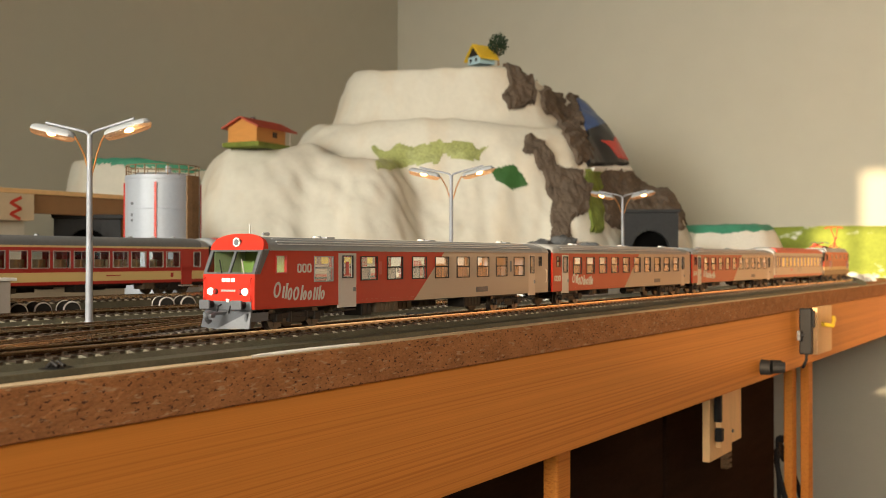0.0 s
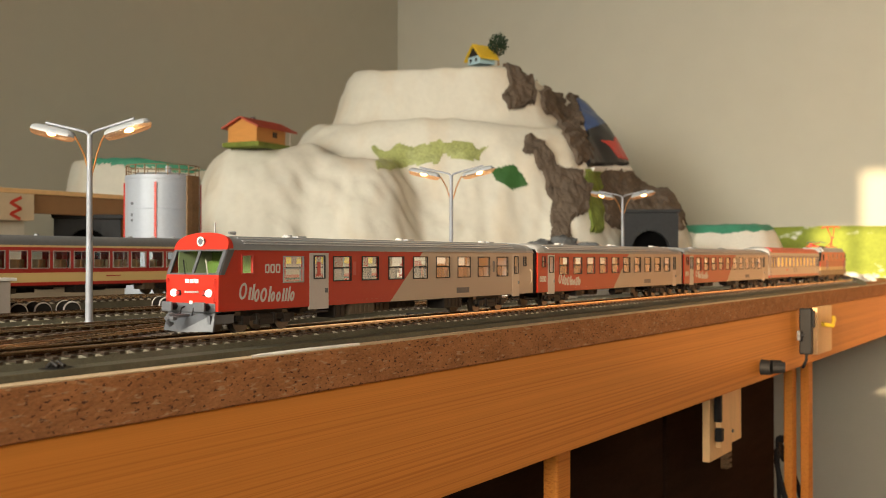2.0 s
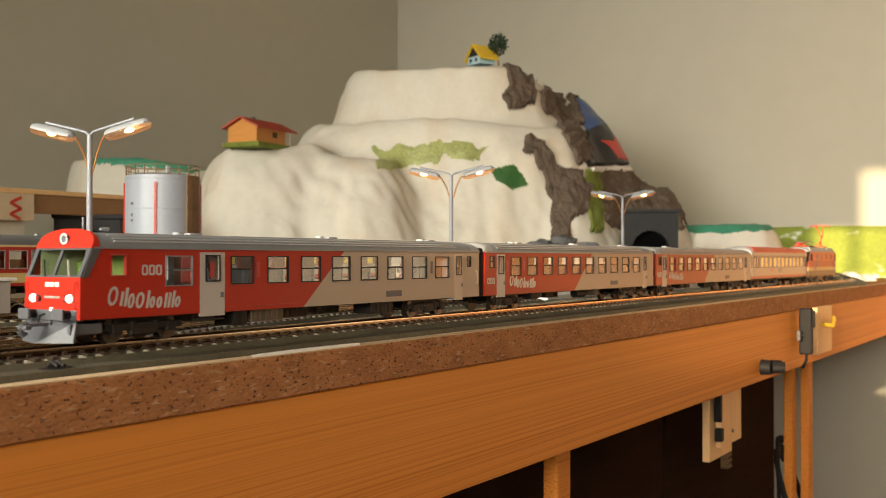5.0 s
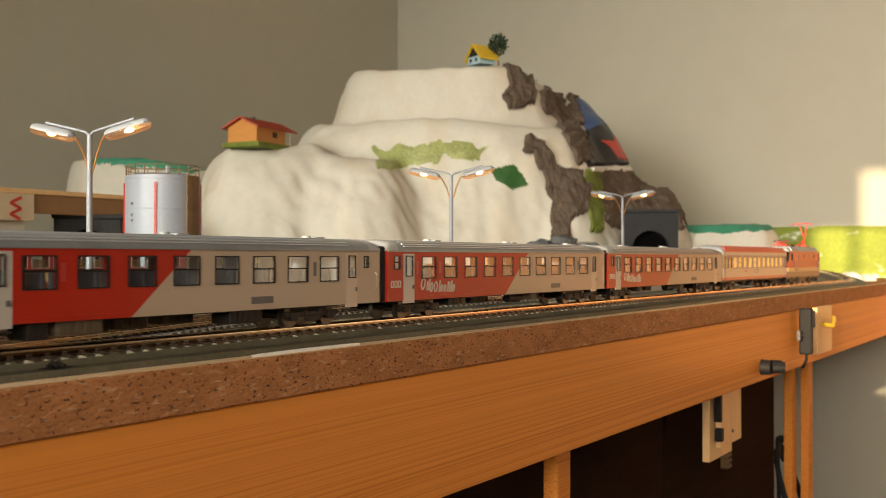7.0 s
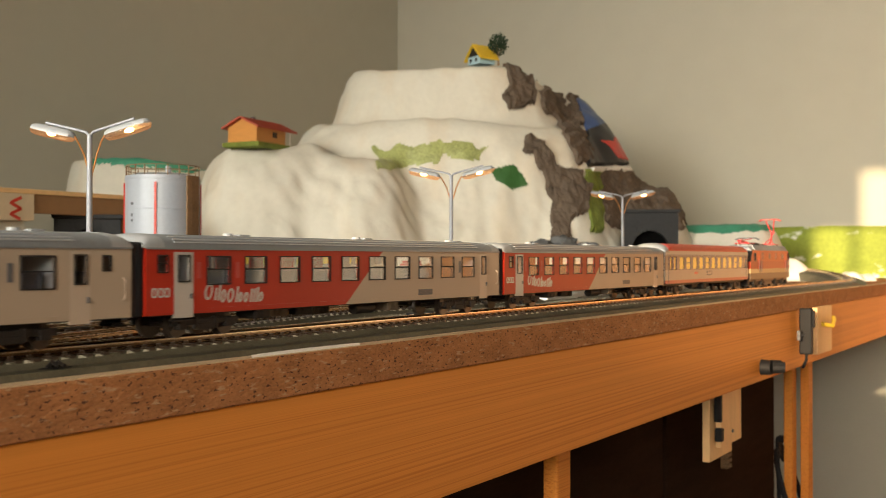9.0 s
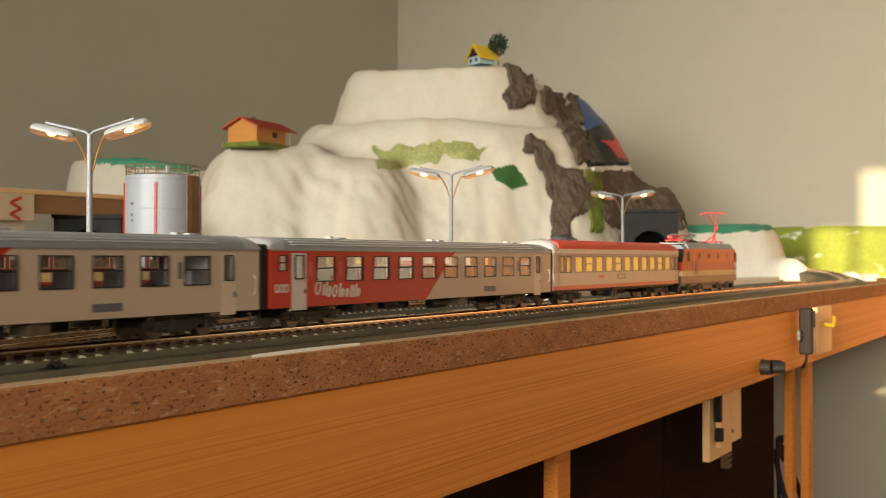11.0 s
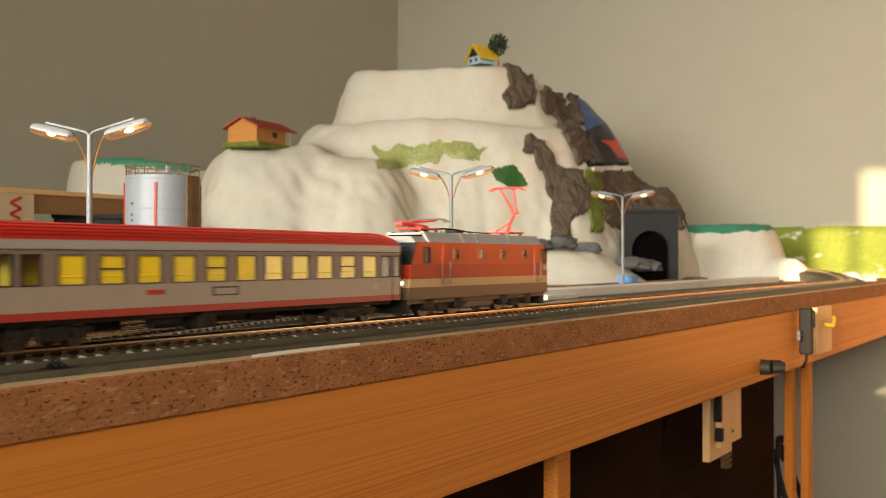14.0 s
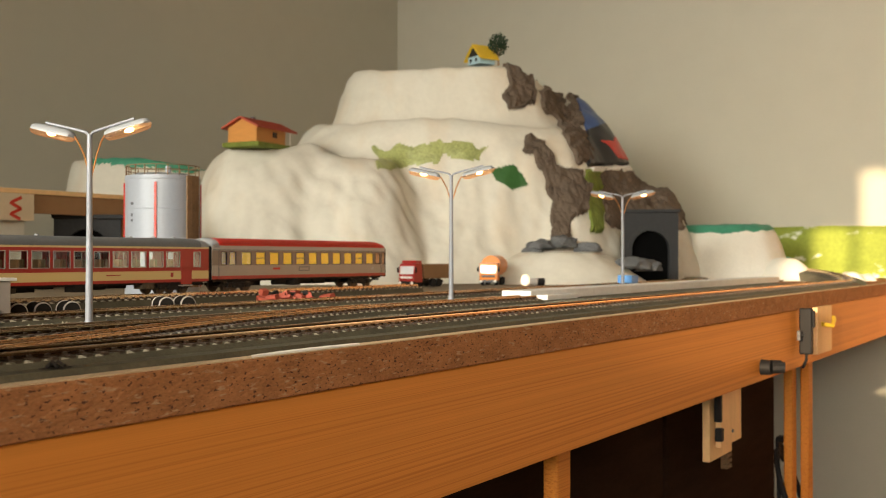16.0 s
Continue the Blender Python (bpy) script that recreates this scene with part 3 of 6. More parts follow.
def plate_bars(name, parent, bars, y, material, slant=0.25, thick=0.00012):
    """Plain slanted bars on the near side, (x0, x1, z0, z1) each."""
    b = bmesh.new()
    for x0, x1, z0, z1 in bars:
        q = [(x0, z0), (x1, z0), (x1 + (z1 - z0) * slant, z1), (x0 + (z1 - z0) * slant, z1)]
        lo = [b.verts.new((x, y, z)) for x, z in q]
        hi = [b.verts.new((x, y - thick, z)) for x, z in q]
        b.faces.new(hi)
        for k in range(4):
            b.faces.new((lo[k], lo[(k + 1) % 4], hi[(k + 1) % 4], hi[k]))
    return part(name, b, material, parent)


def plate_rings(name, parent, rings, y, material, stroke, slant=0.0, power=2.0, thick=0.00012):
    """Plain slanted rings on the near side, (x0, x1, z0, z1) each."""
    b = bmesh.new()
    n = 20
    for x0, x1, z0, z1 in rings:
        cx, cz, rx, rz = (x0 + x1) / 2, (z0 + z1) / 2, (x1 - x0) / 2, (z1 - z0) / 2
        loops = []
        for k, depth in ((0.0, 0.0), (0.0, thick), (stroke, thick), (stroke, 0.0)):
            row = []
            for i in range(n):
                c, d = math.cos(math.tau * i / n), math.sin(math.tau * i / n)
                px, pz = math.copysign(abs(c) ** (2 / power), c) * (rx - k), math.copysign(abs(d) ** (2 / power), d) * (rz - k)
                row.append(b.verts.new((cx + px + pz * slant, y - depth, cz + pz)))
            loops.append(row)
        for p, q in zip(loops, loops[1:]):
            for i in range(n):
                b.faces.new((p[i], p[(i + 1) % n], q[(i + 1) % n], q[i]))
    return part(name, b, material, parent)


def logo_letters(parent, x0, y, z0, s, material):
    """A wordmark as plain slanted rings and strokes, the first four taller."""
    x = x0
    rings, bars = [], []
    e = 1.15 * s
    for kind, w, h, drop in (("ring", 5.0, 7.6, 1.2), ("bar", 1.3, 5.6, 1.0), ("bar", 1.4, 7.4, 0.7), ("ring", 3.4, 6.0, -0.2), ("ring", 4.4, 6.6, -0.4), ("bar", 1.3, 7.2, -0.4),
                             ("ring", 3.0, 4.8, -0.5), ("ring", 3.2, 4.8, -0.6), ("bar", 1.3, 6.2, -0.6), ("bar", 1.3, 6.2, -0.6), ("bar", 1.3, 7.0, -0.7), ("ring", 3.2, 4.8, -0.7)):
        box4 = (x, x + w * s, z0 + drop * s, z0 + (drop + h) * s)
        (rings if kind == "ring" else bars).append(box4)
        x += (w + 0.75) * s
    for ring in rings:
        plate_rings("wordmark_ring", parent, [ring], y, material, e, 0.2)
    for bar in bars:
        plate_bars("wordmark_stroke", parent, [bar], y, material, 0.2)


def ring_letters(parent, x0, y, z0, s, material):
    """A company mark as three plain square-cornered rings."""
    plate_rings("company_mark", parent, [(x0 + k * 4.1 * s, x0 + (k * 4.1 + 3.5) * s, z0, z0 + 4.8 * s) for k in range(3)], y, material, 0.9 * s, 0.0, 4.0)


def livery(cut):
    m = mat("red_and_beige_livery", (0.36, 0.020, 0.009), 0.34, vary=0.05, scale=80, spec=0.18)
    m = tint(m, (0.38, 0.30, 0.225), above(1, 0, -1.2, cut))
    return m


def inside(parent, x0, x1, wall_mat, seat_mat, pitch, start):
    b = box(bmesh.new(), x0, x1, -HALF + 0.0012, HALF - 0.0012, 0.0125, 0.0140)
    part("floor_panel", b, wall_mat, parent)
    b = bmesh.new()
    x = start
    while x < x1 - 0.012:
        for y in (-0.0095, 0.0095):
            for k in (-1, 1):
                box(b, x + k * 0.0048 - 0.0035, x + k * 0.0048 + 0.0035, y - 0.0048, y + 0.0048, 0.0140, 0.0185, 0.0006)
            box(b, x - 0.0011, x + 0.0011, y - 0.0048, y + 0.0048, 0.0140, 0.0290, 0.0006)
        x += pitch
    part("seats", b, seat_mat, parent, "rows of dark seats seen through the windows")


def under_gear(parent, x0, x1, seed):
    rnd = random.Random(seed)
    x = x0
    while x < x1:
        w = rnd.uniform(0.008, 0.022)
        b = bmesh.new()
        side = rnd.choice((-1, 1, 1, -1, 0))
        d = rnd.uniform(0.004, 0.007)
        if rnd.random() < 0.3:
            cyl(b, (x, side * 0.008, 0.0075), (x + w, side * 0.008, 0.0075), 0.0030, n=14)
        else:
            box(b, x, x + w, side * 0.008 - 0.006, side * 0.008 + 0.006, 0.0105 - d, 0.0108, 0.0005)
            for k in range(int(w / 0.004)):
                box(b, x + 0.001 + k * 0.004, x + 0.003 + k * 0.004, side * 0.008 - 0.0064, side * 0.008 + 0.0064, 0.0105 - d + 0.001, 0.0098)
        part("equipment_box", b, rnd.choice((UNDER, BRASS_BROWN, UNDER)), parent)
        x += w + rnd.uniform(0.002, 0.009)


def roof_ribs(parent, x0, x1, zg, zt, angles, material, r=0.00045):
    for a in angles:
        s, c = math.sin(a), math.cos(a)
        y, z = -(HALF + 0.0003) * math.copysign(abs(c) ** 0.82, c), zg + (zt - zg) * s ** 0.75
        part("roof_rib", box(bmesh.new(), x0, x1, y - r, y + r, z - 0.0003, z + 0.0003, 0.0001), material, parent)


def city_coach(cab):
    e = thing("driving_coach" if cab else "passenger_coach", "red and beige model driving coach with grey roof and lit headlights" if cab else "red and beige model passenger coach with grey ribbed roof", "model coach", group="moving passenger train")
    L, z0, zg, zt = 0.3045 if cab else 0.2985, 0.0105, 0.0385, 0.0446
    if cab:
        wins = [(0.0432, 0.0576)] + [(0.0820 + 0.0245 * k, 0.0820 + 0.0245 * k + 0.0142) for k in range(8)]
        small, door, cut = (0.0145, 0.0215, 0.0275, 0.0354), (0.0626, 0.0778), 0.1199
        enddoor, tiny = (0.2748, 0.2843), (0.2905, 0.2937, 0.0295, 0.0350)
    else:
        wins = [(0.0350 + 0.0241 * k, 0.0350 + 0.0241 * k + 0.0140) for k in range(10)]
        small, door, cut = (0.0068, 0.0118, 0.0285, 0.0352), (0.0156, 0.0267), 0.1222
        enddoor, tiny = (0.2738, 0.2826), None
    paint = livery(cut)
    glass = [(a, b, 0.0230, 0.0348) for a, b in wins]
    for side in (-1, 1):
        holes = [*glass, small, (door[0], door[1], z0, 0.0368), (enddoor[0], enddoor[1], z0, 0.0368)] + ([tiny] if tiny else [])
        side_wall(e, L, z0, zg, holes, paint, side, 0.45 if cab else 0.0)
        for k, g in enumerate(glass):
            window(e, *g, side * HALF, side, SILVER if cab and k == 0 else BLACK)
        window(e, *small, side * HALF, side, OXRED if cab else BLACK, not cab)
        if tiny:
            window(e, *tiny, side * HALF, side, BLACK, False)
        for (a, b), colour in ((door, LIGHTGREY), (enddoor, BEIGE)):
            m = (b - a) * 0.24
            bm = pierced(bmesh.new(), a, b, 0.0090, 0.0368, [(a + m, b - m, 0.0245, 0.0352)], lambda x, z, d: (x, side * (HALF + 0.00006 - d), z), 0.0008)
            dr = part("door", bm, colour, e, "pale grey door" if colour is LIGHTGREY else "")
            g = bmesh.new()
            g.faces.new([g.verts.new((x, side * (HALF - 0.0002), z)) for x, z in ((a + m, 0.0245), (b - m, 0.0245), (b - m, 0.0352), (a + m, 0.0352))])
            part("pane", g, GLASS, dr).visible_shadow = False
            f = bmesh.new()
            for q in ((a + m - 0.0005, a + m, 0.0245, 0.0352), (b - m, b - m + 0.0005, 0.0245, 0.0352), (a + m - 0.0005, b - m + 0.0005, 0.0352, 0.0357), (a + m - 0.0005, b - m + 0.0005, 0.0240, 0.0245)):
                box(f, q[0], q[1], *sorted((side * HALF, side * (HALF + 0.0006))), q[2], q[3])
            part("window_frame", f, BLACK, dr)
            box(h := bmesh.new(), b - m * 0.75, b - m * 0.35, *sorted((side * HALF, side * (HALF + 0.0007))), 0.0170, 0.0192)
            part("handle", h, BUFFER, dr)
        # footsteps under the doors
        for a, b in (door, enddoor):
            part("step", box(bmesh.new(), a, b, *sorted((side * 0.0125, side * 0.0160)), 0.0072, 0.0080), UNDER, e)
        # vent grille, sill line, grab rail at the coach end
        q = bmesh.new()
        for k in range(5):
            z = 0.0134 + k * 0.00062
            box(q, 0.2035, 0.2175, *sorted((side * HALF, side * (HALF + 0.0003))), z, z + 0.0003)
        box(q, 0.2030, 0.2180, *sorted((side * HALF, side * (HALF + 0.0001))), 0.0132, 0.0165)
        part("vent_grille", q, BUFFER, e)
        part("sill_line", box(bmesh.new(), 0.08 if cab else 0.036, 0.27, *sorted((side * HALF, side * (HALF + 0.00025))), 0.0122, 0.0126), paint, e)
        part("gutter", box(bmesh.new(), 0.006 if cab else 0, L, *sorted((side * HALF, side * (HALF + 0.0007))), zg - 0.0006, zg + 0.0001), GREYROOF, e)
        part("grab_rail", tube(bmesh.new(), [(L - 0.004, side * HALF, 0.0175), (L - 0.004, side * (HALF + 0.0012), 0.0185), (L - 0.004, side * (HALF + 0.0012), 0.0255), (L - 0.004, side * HALF, 0.0265)], 0.00035), BEIGE, e)
    for x in (0.0700, 0.0996, 0.2490) if cab else (0.0300, 0.0540, 0.2490):
        part("label_strip", box(bmesh.new(), x - 0.0012, x + 0.0012, -HALF - 0.0002, -HALF, 0.0255, 0.0325), OXRED if x < cut else BUFFER, e)
    part("roof", roof_mesh(zg, zt, 0.0088 if cab else 0.009, L - 0.009), GREYROOF, e, "grey ribbed roof", True)
    part("roof_end", roof_mesh(zg, zt + 0.0002, L - 0.010, L + 0.001, 0.0, 0.008), DOME, e, "pale rounded roof end", True)
    if not cab:
        part("roof_end", roof_mesh(zg, zt + 0.0002, -0.001, 0.010, 0.008, 0.0), DOME, e, "pale rounded roof end", True)
        part("end_wall", box(bmesh.new(), 0.0002, 0.001, -HALF + 0.0002, HALF - 0.0002, z0, zg), paint, e)
    roof_ribs(e, 0.016, L - 0.028, zg, zt, (0.30, 0.53, 0.84, 2.30, 2.61, 2.84), RIBGREY, 0.0005)
    for x in (0.065, 0.165, 0.262):
        b = bmesh.new()
        cyl(b, (x, 0, zt - 0.0004), (x, 0, zt + 0.0012), 0.0028, 0.0022, n=14)
        box(b, x + 0.006, x + 0.013, -0.002, 0.002, zt - 0.0004, zt + 0.0008, 0.0003)
        part("roof_vent", b, DOME, e, "", True)
    part("end_wall", box(bmesh.new(), L - 0.001, L - 0.0002, -HALF + 0.0002, HALF - 0.0002, z0, zg), paint, e)
    part("underframe", box(bmesh.new(), 0.006, L - 0.003, -0.0125, 0.0125, 0.0098, 0.0122), UNDER, e)
    inside(e, 0.030 if cab else 0.004, L - 0.003, INGREY, SEAT, 0.0244, 0.0925 if cab else 0.048)
    part("partition", box(bmesh.new(), 0.030 if cab else 0.0305, 0.0308 if cab else 0.0313, -HALF + 0.001, HALF - 0.001, 0.0140, zg), INGREY, e)
    part("partition", box(bmesh.new(), 0.2690, 0.2698, -HALF + 0.001, HALF - 0.001, 0.0140, zg), INGREY, e)
    bogie(e, 0.0350 if cab else 0.0380)
    bogie(e, 0.2520 if cab else 0.2550)
    under_gear(e, 0.068, 0.222, 3 if cab else 8)
    coupler(e, L - 0.0005, 1)
    if cab:
        ring_letters(e, 0.0300, -HALF, 0.0272, 0.00092, LIGHTGREY)
        logo_letters(e, 0.0128, -HALF, 0.0143, 0.00100, LIGHTGREY)
        cab_front(e, zg, 0.0455)
    else:
        ring_letters(e, 0.0032, -HALF, 0.0178, 0.00085, LIGHTGREY)
        logo_letters(e, 0.0335, -HALF, 0.0148, 0.00098, LIGHTGREY)
        coupler(e, 0.0005, -1)
    return e


SLATE = mat("slate_grey_beam", (0.075, 0.08, 0.09), 0.5, vary=0.15, scale=120)
PALEGREEN = mat("screen_reflection_green", (0.46, 0.52, 0.34), 0.6, vary=0.08, scale=80)
FRAMEGREY = mat("dark_grey_frame", (0.060, 0.062, 0.068), 0.45, vary=0.1, scale=100)


def cab_front(e, zg, zt):
    lean = lambda z: 0.45 * max(0.0, z - 0.0265) - 0.0006
    # lower front with two windscreen openings
    holes = [(-0.0142, -0.0007, 0.0276, 0.0374), (0.0007, 0.0142, 0.0276, 0.0374)]
    b = pierced(bmesh.new(), -HALF, HALF, 0.0105, 0.0268, [], lambda a, z, d: (lean(z) + d, a, z), 0.0012)
    front = part("cab_front", b, CABRED, e, "bright red cab front")
    b = pierced(bmesh.new(), -HALF, HALF, 0.0268, 0.0382, holes, lambda a, z, d: (lean(z) + d, a, z), 0.0010)
    part("windscreen_frame", b, FRAMEGREY, front)
    for h in holes:
        g = bmesh.new()
        g.faces.new([g.verts.new((lean(z) + 0.0005, y, z)) for y, z in ((h[0], h[2]), (h[1], h[2]), (h[1], h[3]), (h[0], h[3]))])
        part("windscreen", g, SCREEN, front).visible_shadow = False
    # arched brow
    arch = [p for p in roof_line(zg, zt + 0.0004, 20, HALF + 0.0004)]
    ring = [(-HALF - 0.0004, 0.0382), *arch, (HALF + 0.0004, 0.0382)]
    b = bmesh.new()
    fr = [b.verts.new((lean(z) - 0.0002, y, z)) for y, z in ring]
    bk = [b.verts.new((0.0085, y, z)) for y, z in ring]
    b.faces.new(fr)
    b.faces.new(bk)
    for k in range(len(ring)):
        b.faces.new((fr[k], fr[(k + 1) % len(ring)], bk[(k + 1) % len(ring)], bk[k]))
    part("brow", b, CABRED, front, "bright red arched brow over the windscreen")
    for s in (-1, 1):
        b = bmesh.new()
        q = [(0.0003, 0.0268), (0.0050, 0.0382), (0.0095, 0.0382), (0.0030, 0.0268)]
        lo = [b.verts.new((x, s * HALF, z)) for x, z in q]
        hi = [b.verts.new((x, s * (HALF + 0.00035), z)) for x, z in q]
        b.faces.new(hi)
        for k in range(4):
            b.faces.new((lo[k], lo[(k + 1) % 4], hi[(k + 1) % 4], hi[k]))
        part("corner_pillar", b, FRAMEGREY, front, "grey corner pillar")
        # headlight, tail light, handrail, wiper
        for y, r, m, nm in ((s * 0.0108, 0.0015, HEAD, "headlight"), (s * 0.0078, 0.0010, OXRED, "tail_light")):
            b = cyl(bmesh.new(), (-0.0002, y, 0.0186), (-0.0018, y, 0.0186), r, r * 0.9, 18)
            l = part(nm, b, m, front, "lit white headlight" if m is HEAD else "")
            b = cyl(bmesh.new(), (-0.0002, y, 0.0186), (-0.0011, y, 0.0186), r + 0.0003, n=18)
            part("rim", b, WHITE if m is HEAD else BLACK, l)
        part("handrail", tube(bmesh.new(), [(-0.0006, s * 0.0146, 0.0145), (-0.0018, s * 0.0146, 0.0150), (-0.0018, s * 0.0146, 0.0245), (-0.0006, s * 0.0146, 0.0250)], 0.00032), CABRED, front)
        part("wiper", tube(bmesh.new(), [(-0.0008, s * 0.0070 - 0.003, 0.0272), (0.0020, s * 0.0070 + 0.001, 0.0335)], 0.00028, 6), BLACK if s > 0 else LIGHTGREY, front)
        # buffers
        b = bmesh.new()
        cyl(b, (0.0, s * 0.0100, 0.0125), (-0.0052, s * 0.0100, 0.0125), 0.0017, n=12)
        buf = part("buffer", b, BLACK, front)
        part("buffer_head", box(bmesh.new(), -0.0064, -0.0052, s * 0.0100 - 0.0032, s * 0.0100 + 0.0032, 0.0104, 0.0148, 0.0005), BUFFER, buf)
    l = part("top_lamp", cyl(bmesh.new(), (lean(0.0418) - 0.0002, 0, 0.0418), (lean(0.0418) - 0.0016, 0, 0.0418), 0.0017, 0.0016, 20), BUFFER, front)
    part("rim", tube(bmesh.new(), [(lean(0.0418) - 0.0014, 0.0019 * math.cos(a * 0.524), 0.0418 + 0.0019 * math.sin(a * 0.524)) for a in range(13)], 0.0004, 6), WHITE, l)
    b = bmesh.new()
    for k in range(3):
        box(b, -0.0009, -0.0005, -0.0042 + k * 0.0029, -0.0018 + k * 0.0029, 0.0231, 0.0249, 0.0002)
    part("company_mark", b, WHITE, front)
    b = bmesh.new()
    for k in range(7):
        box(b, -0.0009, -0.0005, -0.0044 + k * 0.0013, -0.0035 + k * 0.0013, 0.0186, 0.0195)
    part("number_bar", b, LIGHTGREY, front)
    part("socket", box(bmesh.new(), -0.0014, -0.0004, -0.0008, 0.0008, 0.0136, 0.0152, 0.0003), WHITE, front)
    # buffer beam, plough, coupling hook, hoses, aerial
    part("buffer_beam", box(bmesh.new(), -0.0010, 0.0030, -0.0145, 0.0145, 0.0098, 0.0142, 0.0005), SLATE, front)
    b = bmesh.new()
    pts = [(-0.0010, -0.0145, 0.0098), (-0.0030, -0.0152, 0.0018), (-0.0085, 0, 0.0016), (-0.0022, 0, 0.0098)]
    for s in (1, -1):
        v = [b.verts.new((x, s * y, z)) for x, y, z in pts]
        w = [b.verts.new((x + 0.0010, s * y, z)) for x, y, z in pts]
        b.faces.new(v)
        b.faces.new(w)
        for k in range(4):
            b.faces.new((v[k], v[(k + 1) % 4], w[(k + 1) % 4], w[k]))
        box(b, -0.003, 0.012, s * 0.0128 - 0.0008, s * 0.0128 + 0.0008, 0.0048, 0.0088)
    part("snow_plough", b, SLATE, front, "grey V-shaped snow plough")
    b = bmesh.new()
    box(b, -0.0120, -0.0010, -0.0011, 0.0011, 0.0080, 0.0094, 0.0004)
    tube(b, [(-0.0118, 0, 0.0092), (-0.0142, 0, 0.0084), (-0.0150, 0, 0.0064), (-0.0136, 0, 0.0050), (-0.0120, 0, 0.0056)], [0.0014, 0.0014, 0.0012, 0.0011, 0.0007], 10)
    box(b, -0.0146, -0.0116, -0.0028, 0.0028, 0.0070, 0.0088, 0.0006)
    part("coupler", b, BUFFER, front, "grey hook coupler")
    for y in (-0.0035, 0.004):
        part("brake_hose", tube(bmesh.new(), [(-0.001, y, 0.0125), (-0.0030, y, 0.0118), (-0.0036, y, 0.0098), (-0.0030, y + 0.001, 0.0086)], 0.0004, 6), BLACK, front)
    part("aerial", cyl(bmesh.new(), (0.014, 0.0, zt - 0.0004), (0.014, 0.0, zt + 0.0052), 0.0004, 0.0003, 8), DOME, e)
    part("horn", cyl(bmesh.new(), (0.020, -0.003, zt + 0.0005), (0.024, -0.003, zt + 0.0005), 0.0006, 0.0009, 10), DOME, e)
    # driver's cab inside
    part("desk", box(bmesh.new(), 0.004, 0.011, -HALF + 0.0015, HALF - 0.0015, 0.0140, 0.0268, 0.0008), GREEN_IN, e, "lime green driver's desk")
    # added panel whose pale green gives the windscreens their reflection
    part("cab_lining", box(bmesh.new(), 0.0055, 0.0265, HALF - 0.0020, HALF - 0.0012, 0.0140, 0.0375), PALEGREEN, e, "pale green panel standing in for the windscreens' reflection")
    part("cab_seat", box(bmesh.new(), 0.019, 0.0215, 0.002, 0.0105, 0.0140, 0.0330, 0.0010), GREEN_IN, e)
    part("cab_wall", box(bmesh.new(), 0.027, 0.028, -HALF + 0.001, HALF - 0.001, 0.0140, zg), GREEN_IN, e)


